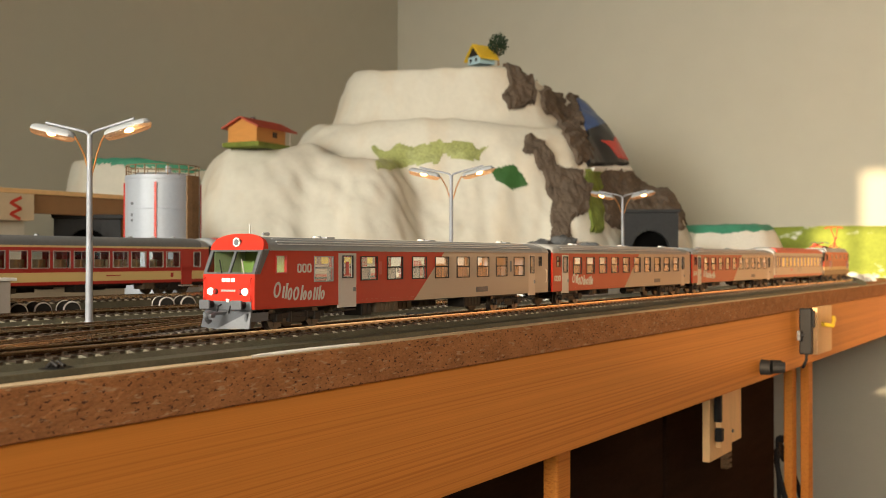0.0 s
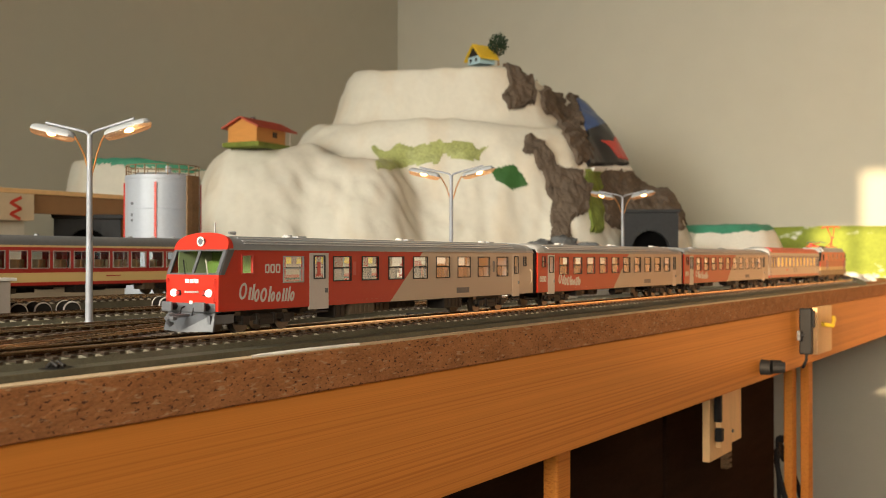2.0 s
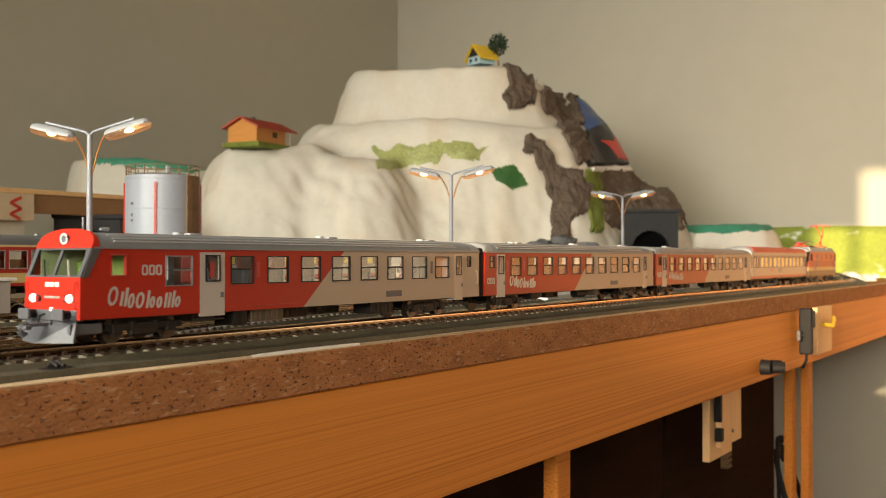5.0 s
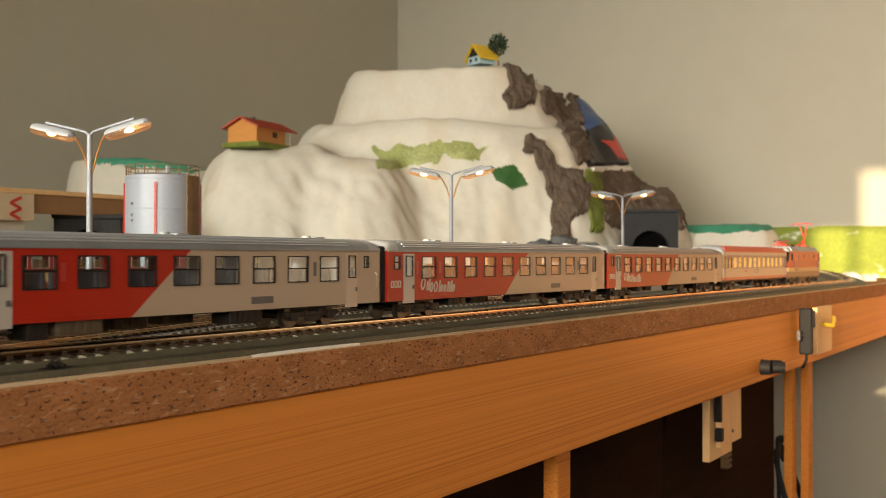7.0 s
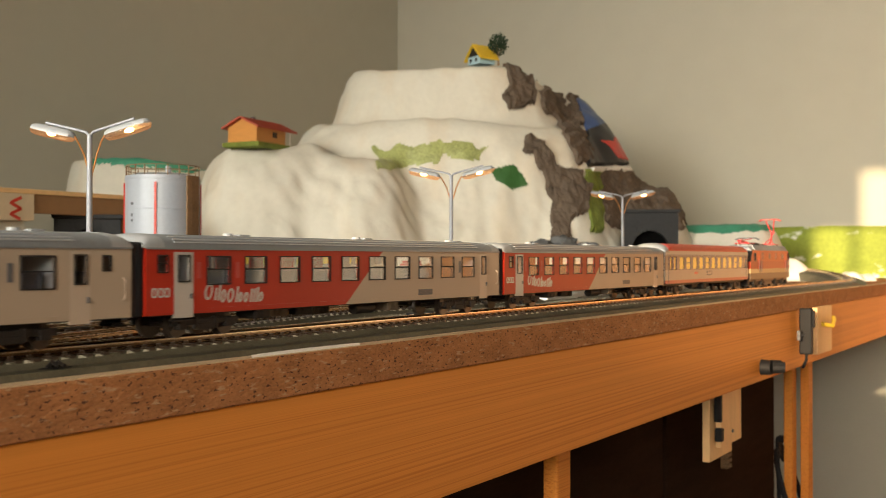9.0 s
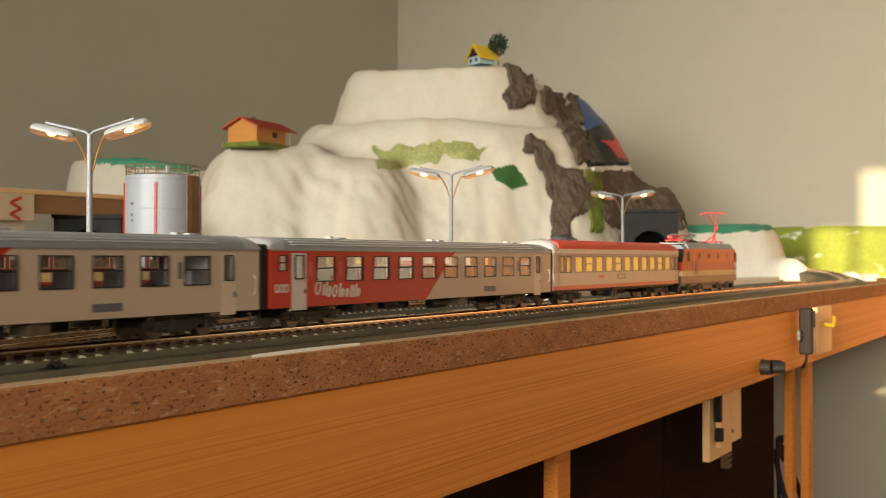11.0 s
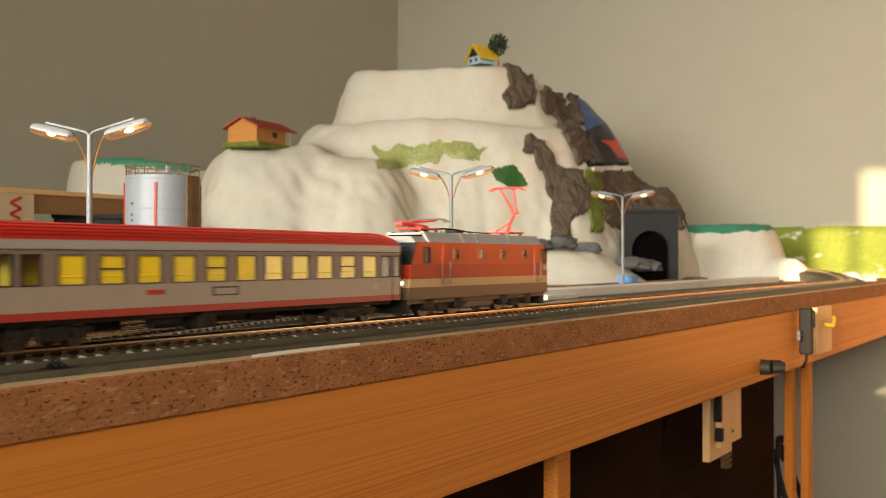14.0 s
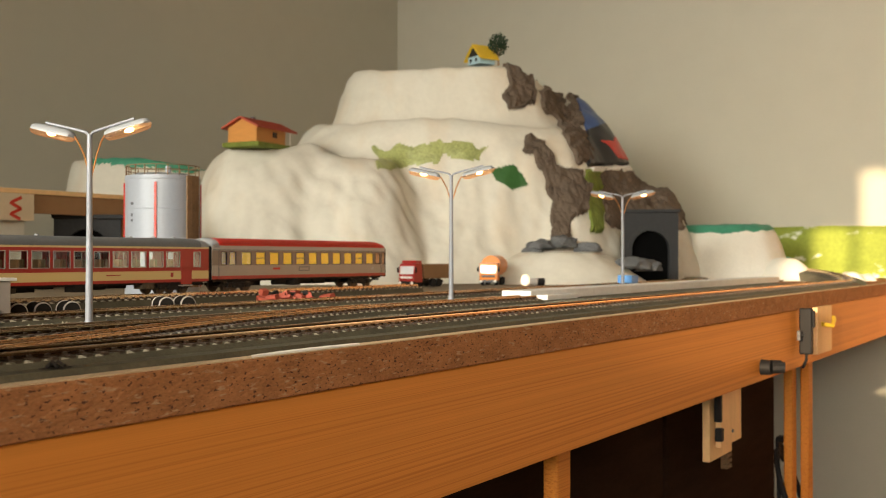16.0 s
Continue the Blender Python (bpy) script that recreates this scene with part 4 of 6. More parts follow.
def express_coach(moving=True):
    """Red-roofed coach, grey and beige with a red sill stripe."""
    e = thing("express_coach", "pale grey and beige model express coach with bright red roof", "model coach", group="moving passenger train" if moving else "parked train")
    L, z0, zg, zt = 0.2640, 0.0112, 0.0380, 0.0482
    paint = mat("beige_coach_side", (0.38, 0.315, 0.255), 0.34, vary=0.06, scale=80, spec=0.35)
    paint = tint(paint, (0.25, 0.185, 0.14), above(0, 0, 1, 0.0236))
    paint = tint(paint, (0.36, 0.335, 0.305), above(0, 0, 1, 0.0368))
    paint = tint(paint, (0.40, 0.045, 0.03), above(0, 0, -1, -0.0142))
    holes = [(0.0370 + 0.0192 * k, 0.0370 + 0.0192 * k + 0.0123, 0.0243, 0.0352) for k in range(11)]
    holes += [(0.0110, 0.0172, 0.0243, 0.0352), (0.0212, 0.0290, 0.0243, 0.0352), (0.2462, 0.2540, 0.0243, 0.0352), (0.2580, 0.2628, 0.0243, 0.0352)]
    for side in (-1, 1):
        side_wall(e, L, z0, zg, holes, paint, side)
        for k, h in enumerate(holes):
            window(e, *h, side * HALF, side, BUFFER if k < 11 else BLACK, k in (1, 4, 9), lip=0.0002)
        b = bmesh.new()
        for q in ((0.118, 0.134, 0.0178, 0.0184), (0.118, 0.134, 0.0212, 0.0218), (0.118, 0.1186, 0.0178, 0.0218), (0.1334, 0.134, 0.0178, 0.0218)):
            box(b, q[0], q[1], *sorted((side * HALF, side * (HALF + 0.0003))), q[2], q[3])
        part("sign_frame", b, BUFFER, e)
        part("gutter", box(bmesh.new(), 0, L, *sorted((side * HALF, side * (HALF + 0.0005))), 0.0372, 0.0376), BUFFER, e)
        part("shoulder", box(bmesh.new(), 0, L, *sorted((side * (HALF - 0.001), side * (HALF + 0.0001))), zg, 0.0412), LIGHTGREY, e)
        for x in (0.0075, 0.2565):
            part("door_line", box(bmesh.new(), x - 0.0002, x + 0.0002, *sorted((side * HALF, side * (HALF + 0.0003))), z0, 0.0372), BUFFER, e)
        part("label_strip", box(bmesh.new(), 0.239, 0.2425, *sorted((side * HALF, side * (HALF + 0.0002))), 0.0178, 0.0210), LIGHTGREY, e)
        part("company_mark", box(bmesh.new(), 0.080, 0.090, *sorted((side * HALF, side * (HALF + 0.0002))), 0.0192, 0.0212), RED, e)
    part("roof", roof_mesh(0.0412, zt, 0.008, L, 0.0, 0.012), REDROOF, e, "bright red ribbed roof", True)
    part("roof_end", roof_mesh(0.0395, zt + 0.0001, -0.001, 0.0085, 0.008, 0.0), DOME, e, "pale rounded roof end", True)
    roof_ribs(e, 0.012, L - 0.014, 0.0412, zt, (0.18, 0.36, 0.58, 0.88, 2.26, 2.56, 2.78, 2.96), REDRIB, 0.0005)
    part("end_wall", box(bmesh.new(), 0.0002, 0.001, -HALF + 0.0002, HALF - 0.0002, z0, 0.0412), LIGHTGREY, e)
    part("end_wall", box(bmesh.new(), L - 0.001, L - 0.0002, -HALF + 0.0002, HALF - 0.0002, z0, 0.0412), paint, e)
    part("underframe", box(bmesh.new(), 0.004, L - 0.003, -0.0120, 0.0120, 0.0090, 0.0125), UNDER, e)
    part("floor_panel", box(bmesh.new(), 0.002, L - 0.002, -HALF + 0.0012, HALF - 0.0012, 0.0130, 0.0142), WOODIN, e)
    # corridor wall behind the windows and compartment walls
    part("corridor_wall", box(bmesh.new(), 0.0345, 0.2450, -0.0157, -0.0151, 0.0142, 0.0375), SEAT_Y, e, "yellow corridor wall seen through the windows")
    for k in range(12):
        x = 0.0345 + 0.0192 * k
        part("partition", box(bmesh.new(), x - 0.0004, x + 0.0004, -0.0125, HALF - 0.001, 0.0142, 0.0400), SEAT_Y, e)
    part("window_rail", cyl(bmesh.new(), (0.0345, -0.0158, 0.0272), (0.2450, -0.0158, 0.0272), 0.0003, n=6), SEAT_Y, e)
    bogie(e, 0.0370, base=0.0260)
    bogie(e, 0.2270, base=0.0260)
    under_gear(e, 0.066, 0.196, 5)
    coupler(e, 0.0005, -1)
    coupler(e, L - 0.0005, 1)
    part("lit_lamp", box(bmesh.new(), L + 0.0002, L + 0.0016, -0.0145, -0.0105, 0.0192, 0.0222, 0.0006), TAIL if moving else LIGHTGREY, e, "lit tail lamp" if moving else "")
    return e


HANDRAIL = mat("dull_purple_grey_rail", (0.16, 0.11, 0.11), 0.7, vary=0.1, scale=100, spec=0.1)


def locomotive():
    e = thing("electric_locomotive", "brick-red and beige model electric locomotive with red pantographs", "model locomotive", group="moving passenger train")
    L, h = 0.1846, HALF + 0.0003
    bands = mat("loco_livery", (0.52, 0.068, 0.018), 0.38, vary=0.06, scale=80, spec=0.2)
    bands = tint(bands, (0.42, 0.046, 0.016), above(0, 0, -1, -0.0308))
    bands = tint(bands, (0.56, 0.40, 0.20), above(0, 0, -1, -0.0224))
    bands = tint(bands, (0.15, 0.095, 0.06), above(0, 0, -1, -0.0176))
    x0, x1 = 0.0075, L - 0.0045
    cabs = [(0.0206, 0.0268, 0.0318, 0.0402), (0.1730, 0.1792, 0.0318, 0.0402)]
    ports = [(c - 0.0031, c + 0.0031, 0.0338, 0.0402) for c in (0.0570, 0.0868, 0.1160, 0.1465)]
    lean = lambda a, z: (max(0, z - 0.0300) * 0.42 * max(0, 1 - (a - x0) / 0.02) - max(0, 0.0300 - z) * 0.10 * max(0, 1 - (a - x0) / 0.02)
                         - max(0, z - 0.0300) * 0.30 * max(0, 1 - (x1 - a) / 0.02))
    for side in (-1, 1):
        b = pierced(bmesh.new(), x0, x1, 0.0108, 0.0436, cabs + ports, lambda a, z, d: (a + lean(a, z), side * (h - d), z), 0.0009)
        part("side_wall", b, bands, e)
        for c in cabs:
            window(e, *c, side * h, side, BLACK, False, DARKGLASS)
        for c in ports:
            w = window(e, *c, side * h, side, LOCOBROWN, False)
            cx, cz = (c[0] + c[1]) / 2, (c[2] + c[3]) / 2
            # round bezel closing the corners
            b = bmesh.new()
            for k in range(16):
                a, q = k * math.pi / 8, (k + 1) * math.pi / 8
                p = []
                for t in (a, q):
                    f = 0.0034 / max(abs(math.cos(t)), abs(math.sin(t)))
                    p.append((math.cos(t), math.sin(t), f))
                pts = [(cx + p[0][0] * 0.0029, cz + p[0][1] * 0.0029), (cx + p[1][0] * 0.0029, cz + p[1][1] * 0.0029), (cx + p[1][0] * p[1][2], cz + p[1][1] * p[1][2]), (cx + p[0][0] * p[0][2], cz + p[0][1] * p[0][2])]
                b.faces.new([b.verts.new((x, side * (h + 0.0006), z)) for x, z in pts])
            part("bezel", b, LOCORED, w)
        for x in (0.0395, 0.0485, 0.1595, 0.1690):
            part("handrail", cyl(bmesh.new(), (x, side * (h + 0.0010), 0.0190), (x, side * (h + 0.0010), 0.0325), 0.0004, n=8), HANDRAIL, e)
            if x in (0.0395, 0.1595):
                part("door", box(bmesh.new(), x + 0.001, x + 0.008, *sorted((side * h, side * (h + 0.0003))), 0.0180, 0.0418), bands, e)
        for z in (0.0183, 0.0194, 0.0205, 0.0216):
            part("moulding", box(bmesh.new(), 0.030, 0.165, *sorted((side * h, side * (h + 0.0003))), z, z + 0.0004), bands, e)
        part("number_bar", box(bmesh.new(), 0.1745, 0.1790, *sorted((side * h, side * (h + 0.0002))), 0.0262, 0.0300), LOCOBEIGE, e)
        part("roof_shoulder", extrude_x(bmesh.new(), [(side * h, 0.0436), (side * (h - 0.0040), 0.0496), (side * (h - 0.0052), 0.0496), (side * (h - 0.0016), 0.0436)], 0.026, 0.172), LOCOROOF, e, "grey sloping roof panel")
        for x, c in ((0.0262, DOME), (0.066, DOME), (0.084, GREYROOF), (0.128, GREYROOF)):
            q = [(side * (h + 0.0001), 0.0437), (side * (h - 0.0039), 0.0499), (side * (h - 0.0060), 0.0499), (side * (h - 0.002), 0.0437)]
            part("roof_seam", extrude_x(bmesh.new(), q, x, x + (0.0045 if c is DOME else 0.001)), c, e)
    part("roof", box(bmesh.new(), 0.024, 0.172, -h + 0.0042, h - 0.0042, 0.0480, 0.0494, 0.0004), LOCOROOF, e)
    part("roof", extrude_x(bmesh.new(), [(-h, 0.0432), (h, 0.0432), (h - 0.004, 0.0470), (-h + 0.004, 0.0470)], 0.0125, 0.027), GREYROOF, e)
    part("roof", extrude_x(bmesh.new(), [(-h, 0.0432), (h, 0.0432), (h - 0.004, 0.0468), (-h + 0.004, 0.0468)], 0.171, L - 0.0085), GREYROOF, e)
    # cab faces
    for s, f, q in ((1, 0.0, lambda z: x0 + max(0, z - 0.030) * 0.42 - max(0, 0.030 - z) * 0.10), (-1, 1.0, lambda z: x1 - max(0, z - 0.030) * 0.30)):
        hol = [(-0.0135, -0.0006, 0.0318, 0.0408), (0.0006, 0.0135, 0.0318, 0.0408)]
        b = pierced(bmesh.new(), -h, h, 0.0108, 0.0306, [], lambda a, z, d: (q(z) + s * (d - 0.0006), a, z), 0.001)
        fr = part("cab_front", b, bands, e)
        b = pierced(bmesh.new(), -h, h, 0.0306, 0.0436, hol, lambda a, z, d: (q(z) + s * (d - 0.0006), a, z), 0.001)
        part("windscreen_frame", b, BLACK, fr, "black windscreen surround")
        for w in hol:
            g = bmesh.new()
            g.faces.new([g.verts.new((q(z) + s * 0.0002, y, z)) for y, z in ((w[0], w[2]), (w[1], w[2]), (w[1], w[3]), (w[0], w[3]))])
            part("windscreen", g, DARKGLASS, fr)
        ex = x0 if s > 0 else x1
        for y in (-0.0105, 0.0105):
            part("headlight", cyl(bmesh.new(), (ex - s * 0.0002, y, 0.0200), (ex - s * 0.0022, y, 0.0200), 0.0013, 0.0012, 16), HEAD if s > 0 else LIGHTGREY, fr)
            bb = cyl(bmesh.new(), (ex, y, 0.0125), (ex - s * 0.0060, y, 0.0125), 0.0016, n=12)
            bu = part("buffer", bb, BLACK, fr)
            part("buffer_head", cyl(bmesh.new(), (ex - s * 0.0058, y, 0.0125), (ex - s * 0.0066, y, 0.0125), 0.0030, n=16), BLACK, bu)
        part("plough", box(bmesh.new(), *sorted((ex - s * 0.002, ex + s * 0.004)), -0.0135, 0.0135, 0.0028, 0.0105, 0.0008), UNDER, fr)
        part("coupler", box(bmesh.new(), *sorted((ex - s * 0.0085, ex)), -0.003, 0.003, 0.0066, 0.0086, 0.0005), BLACK, fr)
    part("frame", box(bmesh.new(), 0.008, L - 0.006, -0.0140, 0.0140, 0.0080, 0.0112), LOCOBROWN, e)
    part("transformer", box(bmesh.new(), 0.076, 0.108, -0.0135, 0.0135, 0.0038, 0.0082, 0.0008), LOCOBROWN, e)
    part("inner_block", box(bmesh.new(), 0.032, 0.152, -0.010, 0.010, 0.0112, 0.0330), BRASS_BROWN, e)
    bogie(e, 0.0465, 0.0070, 0.0330)
    bogie(e, 0.1380, 0.0070, 0.0330)
    for x in (0.030, 0.063, 0.1215, 0.1545):
        part("sandbox", box(bmesh.new(), x - 0.004, x + 0.004, -0.0150, 0.0150, 0.0040, 0.0100, 0.0008), UNDER, e)
    # roof cables and insulators
    part("roof_cable", tube(bmesh.new(), [(0.040, -0.004, 0.0508), (0.052, -0.004, 0.0524), (0.075, -0.004, 0.0524), (0.092, -0.004, 0.0510), (0.120, -0.004, 0.0506)], 0.00045), BLACK, e)
    for x in (0.044, 0.060, 0.078, 0.095, 0.114):
        part("insulator", cyl(bmesh.new(), (x, -0.004, 0.0493), (x, -0.004, 0.0515), 0.0009, 0.0006, 10), LOCOBROWN, e)
    part("circuit_breaker", box(bmesh.new(), 0.074, 0.086, -0.005, 0.003, 0.0494, 0.0522, 0.0008), UNDER, e)

    def pantograph(name, cx, up):
        p = part(name, box(bmesh.new(), cx - 0.011, cx + 0.011, -0.0088, 0.0088, 0.0512, 0.0522, 0.0004), PANTO, e, "raised red single-arm pantograph" if up else "folded red single-arm pantograph")
        for sx in (-0.009, 0.009):
            for y in (-0.007, 0.007):
                part("insulator", cyl(bmesh.new(), (cx + sx, y, 0.0492), (cx + sx, y, 0.0513), 0.0010, n=10), LOCOBROWN, p)
        if up:
            a, k, t = (cx + 0.003, 0, 0.0525), (cx + 0.0150, 0, 0.0665), (cx + 0.003, 0, 0.0820)
        else:
            a, k, t = (cx + 0.010, 0, 0.0530), (cx - 0.020, 0, 0.0545), (cx + 0.012, 0, 0.0572)
        part("lower_arm", cyl(bmesh.new(), a, k, 0.0011, 0.0009, 10), PANTO, p)
        for s in (-1, 1):
            part("upper_arm", cyl(bmesh.new(), (k[0], s * 0.0012, k[2]), (t[0], s * 0.0052, t[2]), 0.0006, n=8), PANTO, p)
            part("brace", cyl(bmesh.new(), (cx - 0.004, s * 0.0055, 0.0522), (a[0] + (k[0] - a[0]) * 0.5, 0, a[2] + (k[2] - a[2]) * 0.5), 0.0005, n=8), PANTO, p)
            part("collector", tube(bmesh.new(), [(t[0] + s * 0.0022, -0.0135, t[2] - 0.0012), (t[0] + s * 0.0022, -0.0095, t[2] + 0.0008), (t[0] + s * 0.0022, 0.0095, t[2] + 0.0008), (t[0] + s * 0.0022, 0.0135, t[2] - 0.0012)], 0.00055, 6), PANTO if up else BUFFER, p)
        part("knee", cyl(bmesh.new(), (k[0], -0.0022, k[2]), (k[0], 0.0022, k[2]), 0.0013, n=12), PANTO, p)
    pantograph("front_pantograph", 0.0400, False)
    pantograph("rear_pantograph", 0.1490, True)
    return e


ROWS = [(0, .3656), (.5, .3613), (1, .3561), (1.5, .3496), (2, .3422), (2.5, .3337), (3, .3238), (3.5, .3130), (4, .3002), (4.5, .2854), (5, .2678),
        (5.5, .2467), (6, .2220), (6.5, .1935), (7, .1600), (7.5, .1238), (8, .0828), (8.5, .0378), (9, -.0122), (9.5, -.0657), (10, -.1217),
        (10.5, -.1802), (11, -.2422), (11.5, -.3070), (12, -.3760), (12.5, -.4500), (13, -.5292), (13.5, -.6110), (14, -.7015), (14.5, -.7985),
        (15, -.9020), (15.5, -1.0165), (16, -1.1400)]
leading = city_coach(True)
second = city_coach(False)
third = copy_thing(second, Matrix())
fourth = express_coach()
engine = locomotive()
TRAIN = [(leading, 0), (second, .3120), (third, .6180), (fourth, .9218), (engine, 1.1890)]

# ---- ground, tracks ----
slab("brown_groundsheet", GROUND, -1.278, 2.41, 0.50, 1.65, BOARD - 0.001, BED, "dull brown scatter-covered ground of the layout", "ground", "structure")
bm = bmesh.new()
n = 120
v = {}
for i in range(n + 1):
    x = -1.278 + 3.037 * i / n
    wob = 0.0012 * noise.noise((x * 14, 0, 0))
    for j, (y, z) in enumerate(((EDGE + 0.0085 + wob, BOARD + 0.0002), (EDGE + 0.0094 + wob, BED + 0.0004), (0.501, BED + 0.0004), (0.501, BOARD + 0.0002))):
        v[i, j] = bm.verts.new((x, y, z))
for i in range(n):
    for j in range(3):
        bm.faces.new((v[i, j], v[i + 1, j], v[i + 1, j + 1], v[i, j + 1]))
tagged(link("trackbed_mat", bm, FOAM), "dark grey-brown foam trackbed mat along the board edge", "trackbed", "", "structure")
CHIPPED = mat("torn_white_paper", (0.74, 0.70, 0.62), 0.7, vary=0.1, scale=90)
bm = bmesh.new()
v = []
for i in range(25):
    x = 0.340 + 0.078 * i / 24
    w = 0.0030 * math.sin(math.pi * i / 24) ** 0.6 + 0.0008 * noise.noise((x * 300, 0, 0))
    v.append([bm.verts.new((x, EDGE + 0.0006, BOARD + 0.0004)), bm.verts.new((x, EDGE + 0.0008, BOARD + 0.0012)), bm.verts.new((x, EDGE + 0.0012 + w, BOARD + 0.0016))])
for a, b in zip(v, v[1:]):
    for j in range(2):
        bm.faces.new((a[j], b[j], b[j + 1], a[j + 1]))
tagged(link("torn_paper_strip", bm, CHIPPED), "torn white paper strip stuck on the board edge", "paper strip")
slab("board_edge_skin", CHIP_TOP, -1.278, 2.40, EDGE + 0.0006, EDGE + 0.0088, BOARD, BOARD + 0.0005, "pale worn top edge of the chipboard", "edge strip", "structure")

RAIL = [(-0.0013, -0.0026), (0.0013, -0.0026), (0.0013, -0.0021), (0.0004, -0.0018), (0.0004, -0.0006), (0.0005, -0.0004), (0.0005, 0.0), (-0.0005, 0.0), (-0.0005, -0.0004), (-0.0004, -0.0006), (-0.0004, -0.0018), (-0.0013, -0.0021)]


def line_at(path, off):
    out = []
    for i, (x, y) in enumerate(path):
        a, b = path[max(i - 1, 0)], path[min(i + 1, len(path) - 1)]
        d = Vector((b[0] - a[0], b[1] - a[1])).normalized()
        out.append((x - d.y * off, y + d.x * off, d))
    return out


def rail_mesh(path, off, z):
    bm = bmesh.new()
    rings = []
    for x, y, d in line_at(path, off):
        rings.append([bm.verts.new((x - d.y * a, y + d.x * a, z + b)) for a, b in RAIL])
    for a, b in zip(rings, rings[1:]):
        for k in range(len(RAIL)):
            bm.faces.new((a[k], a[(k + 1) % len(RAIL)], b[(k + 1) % len(RAIL)], b[k]))
    bm.faces.new(rings[0])
    bm.faces.new(rings[-1])
    return bm


def stations(path, pitch):
    """Evenly spaced points with directions along a path."""
    out, left = [], 0.0
    for a, b in zip(path, path[1:]):
        a, b = Vector(a), Vector(b)
        l = (b - a).length
        t = left
        while t < l:
            out.append((a + (b - a) * t / l, (b - a).normalized()))
            t += pitch
        left = t - l
    return out


def sleeper_data():
    bm = bmesh.new()
    box(bm, -0.00135, 0.00135, -0.0150, 0.0150, -0.0048, -0.0027, 0.0002)
    for s in (-1, 1):
        for k in (-1, 1):
            box(bm, -0.0010, 0.0010, s * 0.00825 + k * 0.0018 - 0.0006, s * 0.00825 + k * 0.0018 + 0.0006, -0.0029, -0.0016)
    me = bpy.data.meshes.new("sleeper")
    bm.to_mesh(me)
    bm.free()
    me.materials.append(SLEEPER)
    return me


SLEEPER_MESH = sleeper_data()


def track(label, path, z=0.0, pitch=0.0079):
    t = thing("track", label, "model track")
    bed = bmesh.new()
    rows = []
    for x, y, d in line_at(path, 0):
        rows.append([bed.verts.new((x - d.y * a, y + d.x * a, z + b)) for a, b in ((-0.0180, BED + 0.0002 - z), (-0.0144, -0.0033), (0.0144, -0.0033), (0.0180, BED + 0.0002 - z))])
    for a, b in zip(rows, rows[1:]):
        for k in range(3):
            bed.faces.new((a[k], a[k + 1], b[k + 1], b[k]))
    part("ballast_bed", bed, FOAM, t)
    for s in (-0.00825, 0.00825):
        part("rail", rail_mesh(path, s, z), STEEL, t)
    lip = bmesh.new()
    rnd = random.Random(len(path))
    for p, d in stations(path, pitch):
        o = new("sleeper", SLEEPER_MESH)
        o.parent = t
        turn = Matrix.Rotation(math.atan2(d.y, d.x), 4, "Z")
        o.matrix_local = Matrix.Translation((p.x, p.y, z)) @ turn
        # a small pale wedge between the sleeper ends draws the white glint there
        for side in (-1, 1):
            m = Matrix.Translation((p.x, p.y, z)) @ turn
            h = rnd.uniform(-0.0034, -0.0027)
            base = [(0.0019, 0.0136, -0.0036), (0.0060, 0.0136, -0.0036), (0.0063, 0.0153, -0.0041), (0.0016, 0.0153, -0.0041)]
            low = [lip.verts.new(m @ Vector((x, side * y, q))) for x, y, q in base]
            top = lip.verts.new(m @ Vector((0.0040 + rnd.uniform(-0.0008, 0.0008), side * 0.0144, h)))
            for k in range(4):
                lip.faces.new((low[k], low[(k + 1) % 4], top))
    tagged(part("bed_edge", lip, LIP, t, "pale wedges drawing the glints between the sleeper ends"), kind="stuff")
    return t


def arc(x0, y0, r, a1, n=14, left=1):
    return [(x0 + r * math.sin(a1 * k / n), y0 + left * (r - r * math.cos(a1 * k / n))) for k in range(n + 1)]


main_path = [(-0.58, TRACK_Y), (0.0, TRACK_Y), (0.6, TRACK_Y), (1.2, TRACK_Y), (1.76, TRACK_Y)]
second_path = [(-0.16, 0.445), (0.2, 0.445), (0.5, 0.445), (0.865, 0.445)]
third_path = [(-0.3, 0.566), (0.3, 0.566), (0.9, 0.566), (1.5, 0.572), *arc(1.7, 0.572, 0.40, 1.2, 12)]
# crossover from the main track to the second
spur_path = [(0.10 + 0.026 * k, TRACK_Y + 0.100 * smooth(k / 20)) for k in range(21)]
park_path = [(-0.1, 0.6765), (0.5, 0.6765), (1.02, 0.6765)]
track("main model railway track with dark sleepers and worn nickel rails", main_path, 0.0)
track("end of the main model railway track near the wall", [(-1.27, TRACK_Y), (-0.90, TRACK_Y), (-0.586, TRACK_Y)], 0.0)
track("second model railway track beside the main track", second_path, 0.0004)
track("third model railway track behind the lamp posts", third_path, 0.0002)
track("turnout branch crossing between the tracks", spur_path, 0.0008)
track("siding track under the parked coaches", park_path, 0.0045)
# the main line climbs round the end of the board on a foam ramp
curve = arc(1.7605, TRACK_Y, 0.50, 1.30, 26)
rise = lambda k: 0.020 * smooth(k / 22)
e = thing("curved_track", "model track climbing a curved grey foam ramp", "model track")
ramp, rails = bmesh.new(), [bmesh.new(), bmesh.new()]
rows = []
for k, (x, y, d) in enumerate(line_at(curve, 0)):
    rows.append([ramp.verts.new((x - d.y * a, y + d.x * a, q)) for a, q in ((-0.033, BOARD), (-0.0285, BED + rise(k)), (-0.0150, -0.0034 + rise(k)), (0.0150, -0.0034 + rise(k)), (0.0285, BED + rise(k)), (0.033, BOARD))])
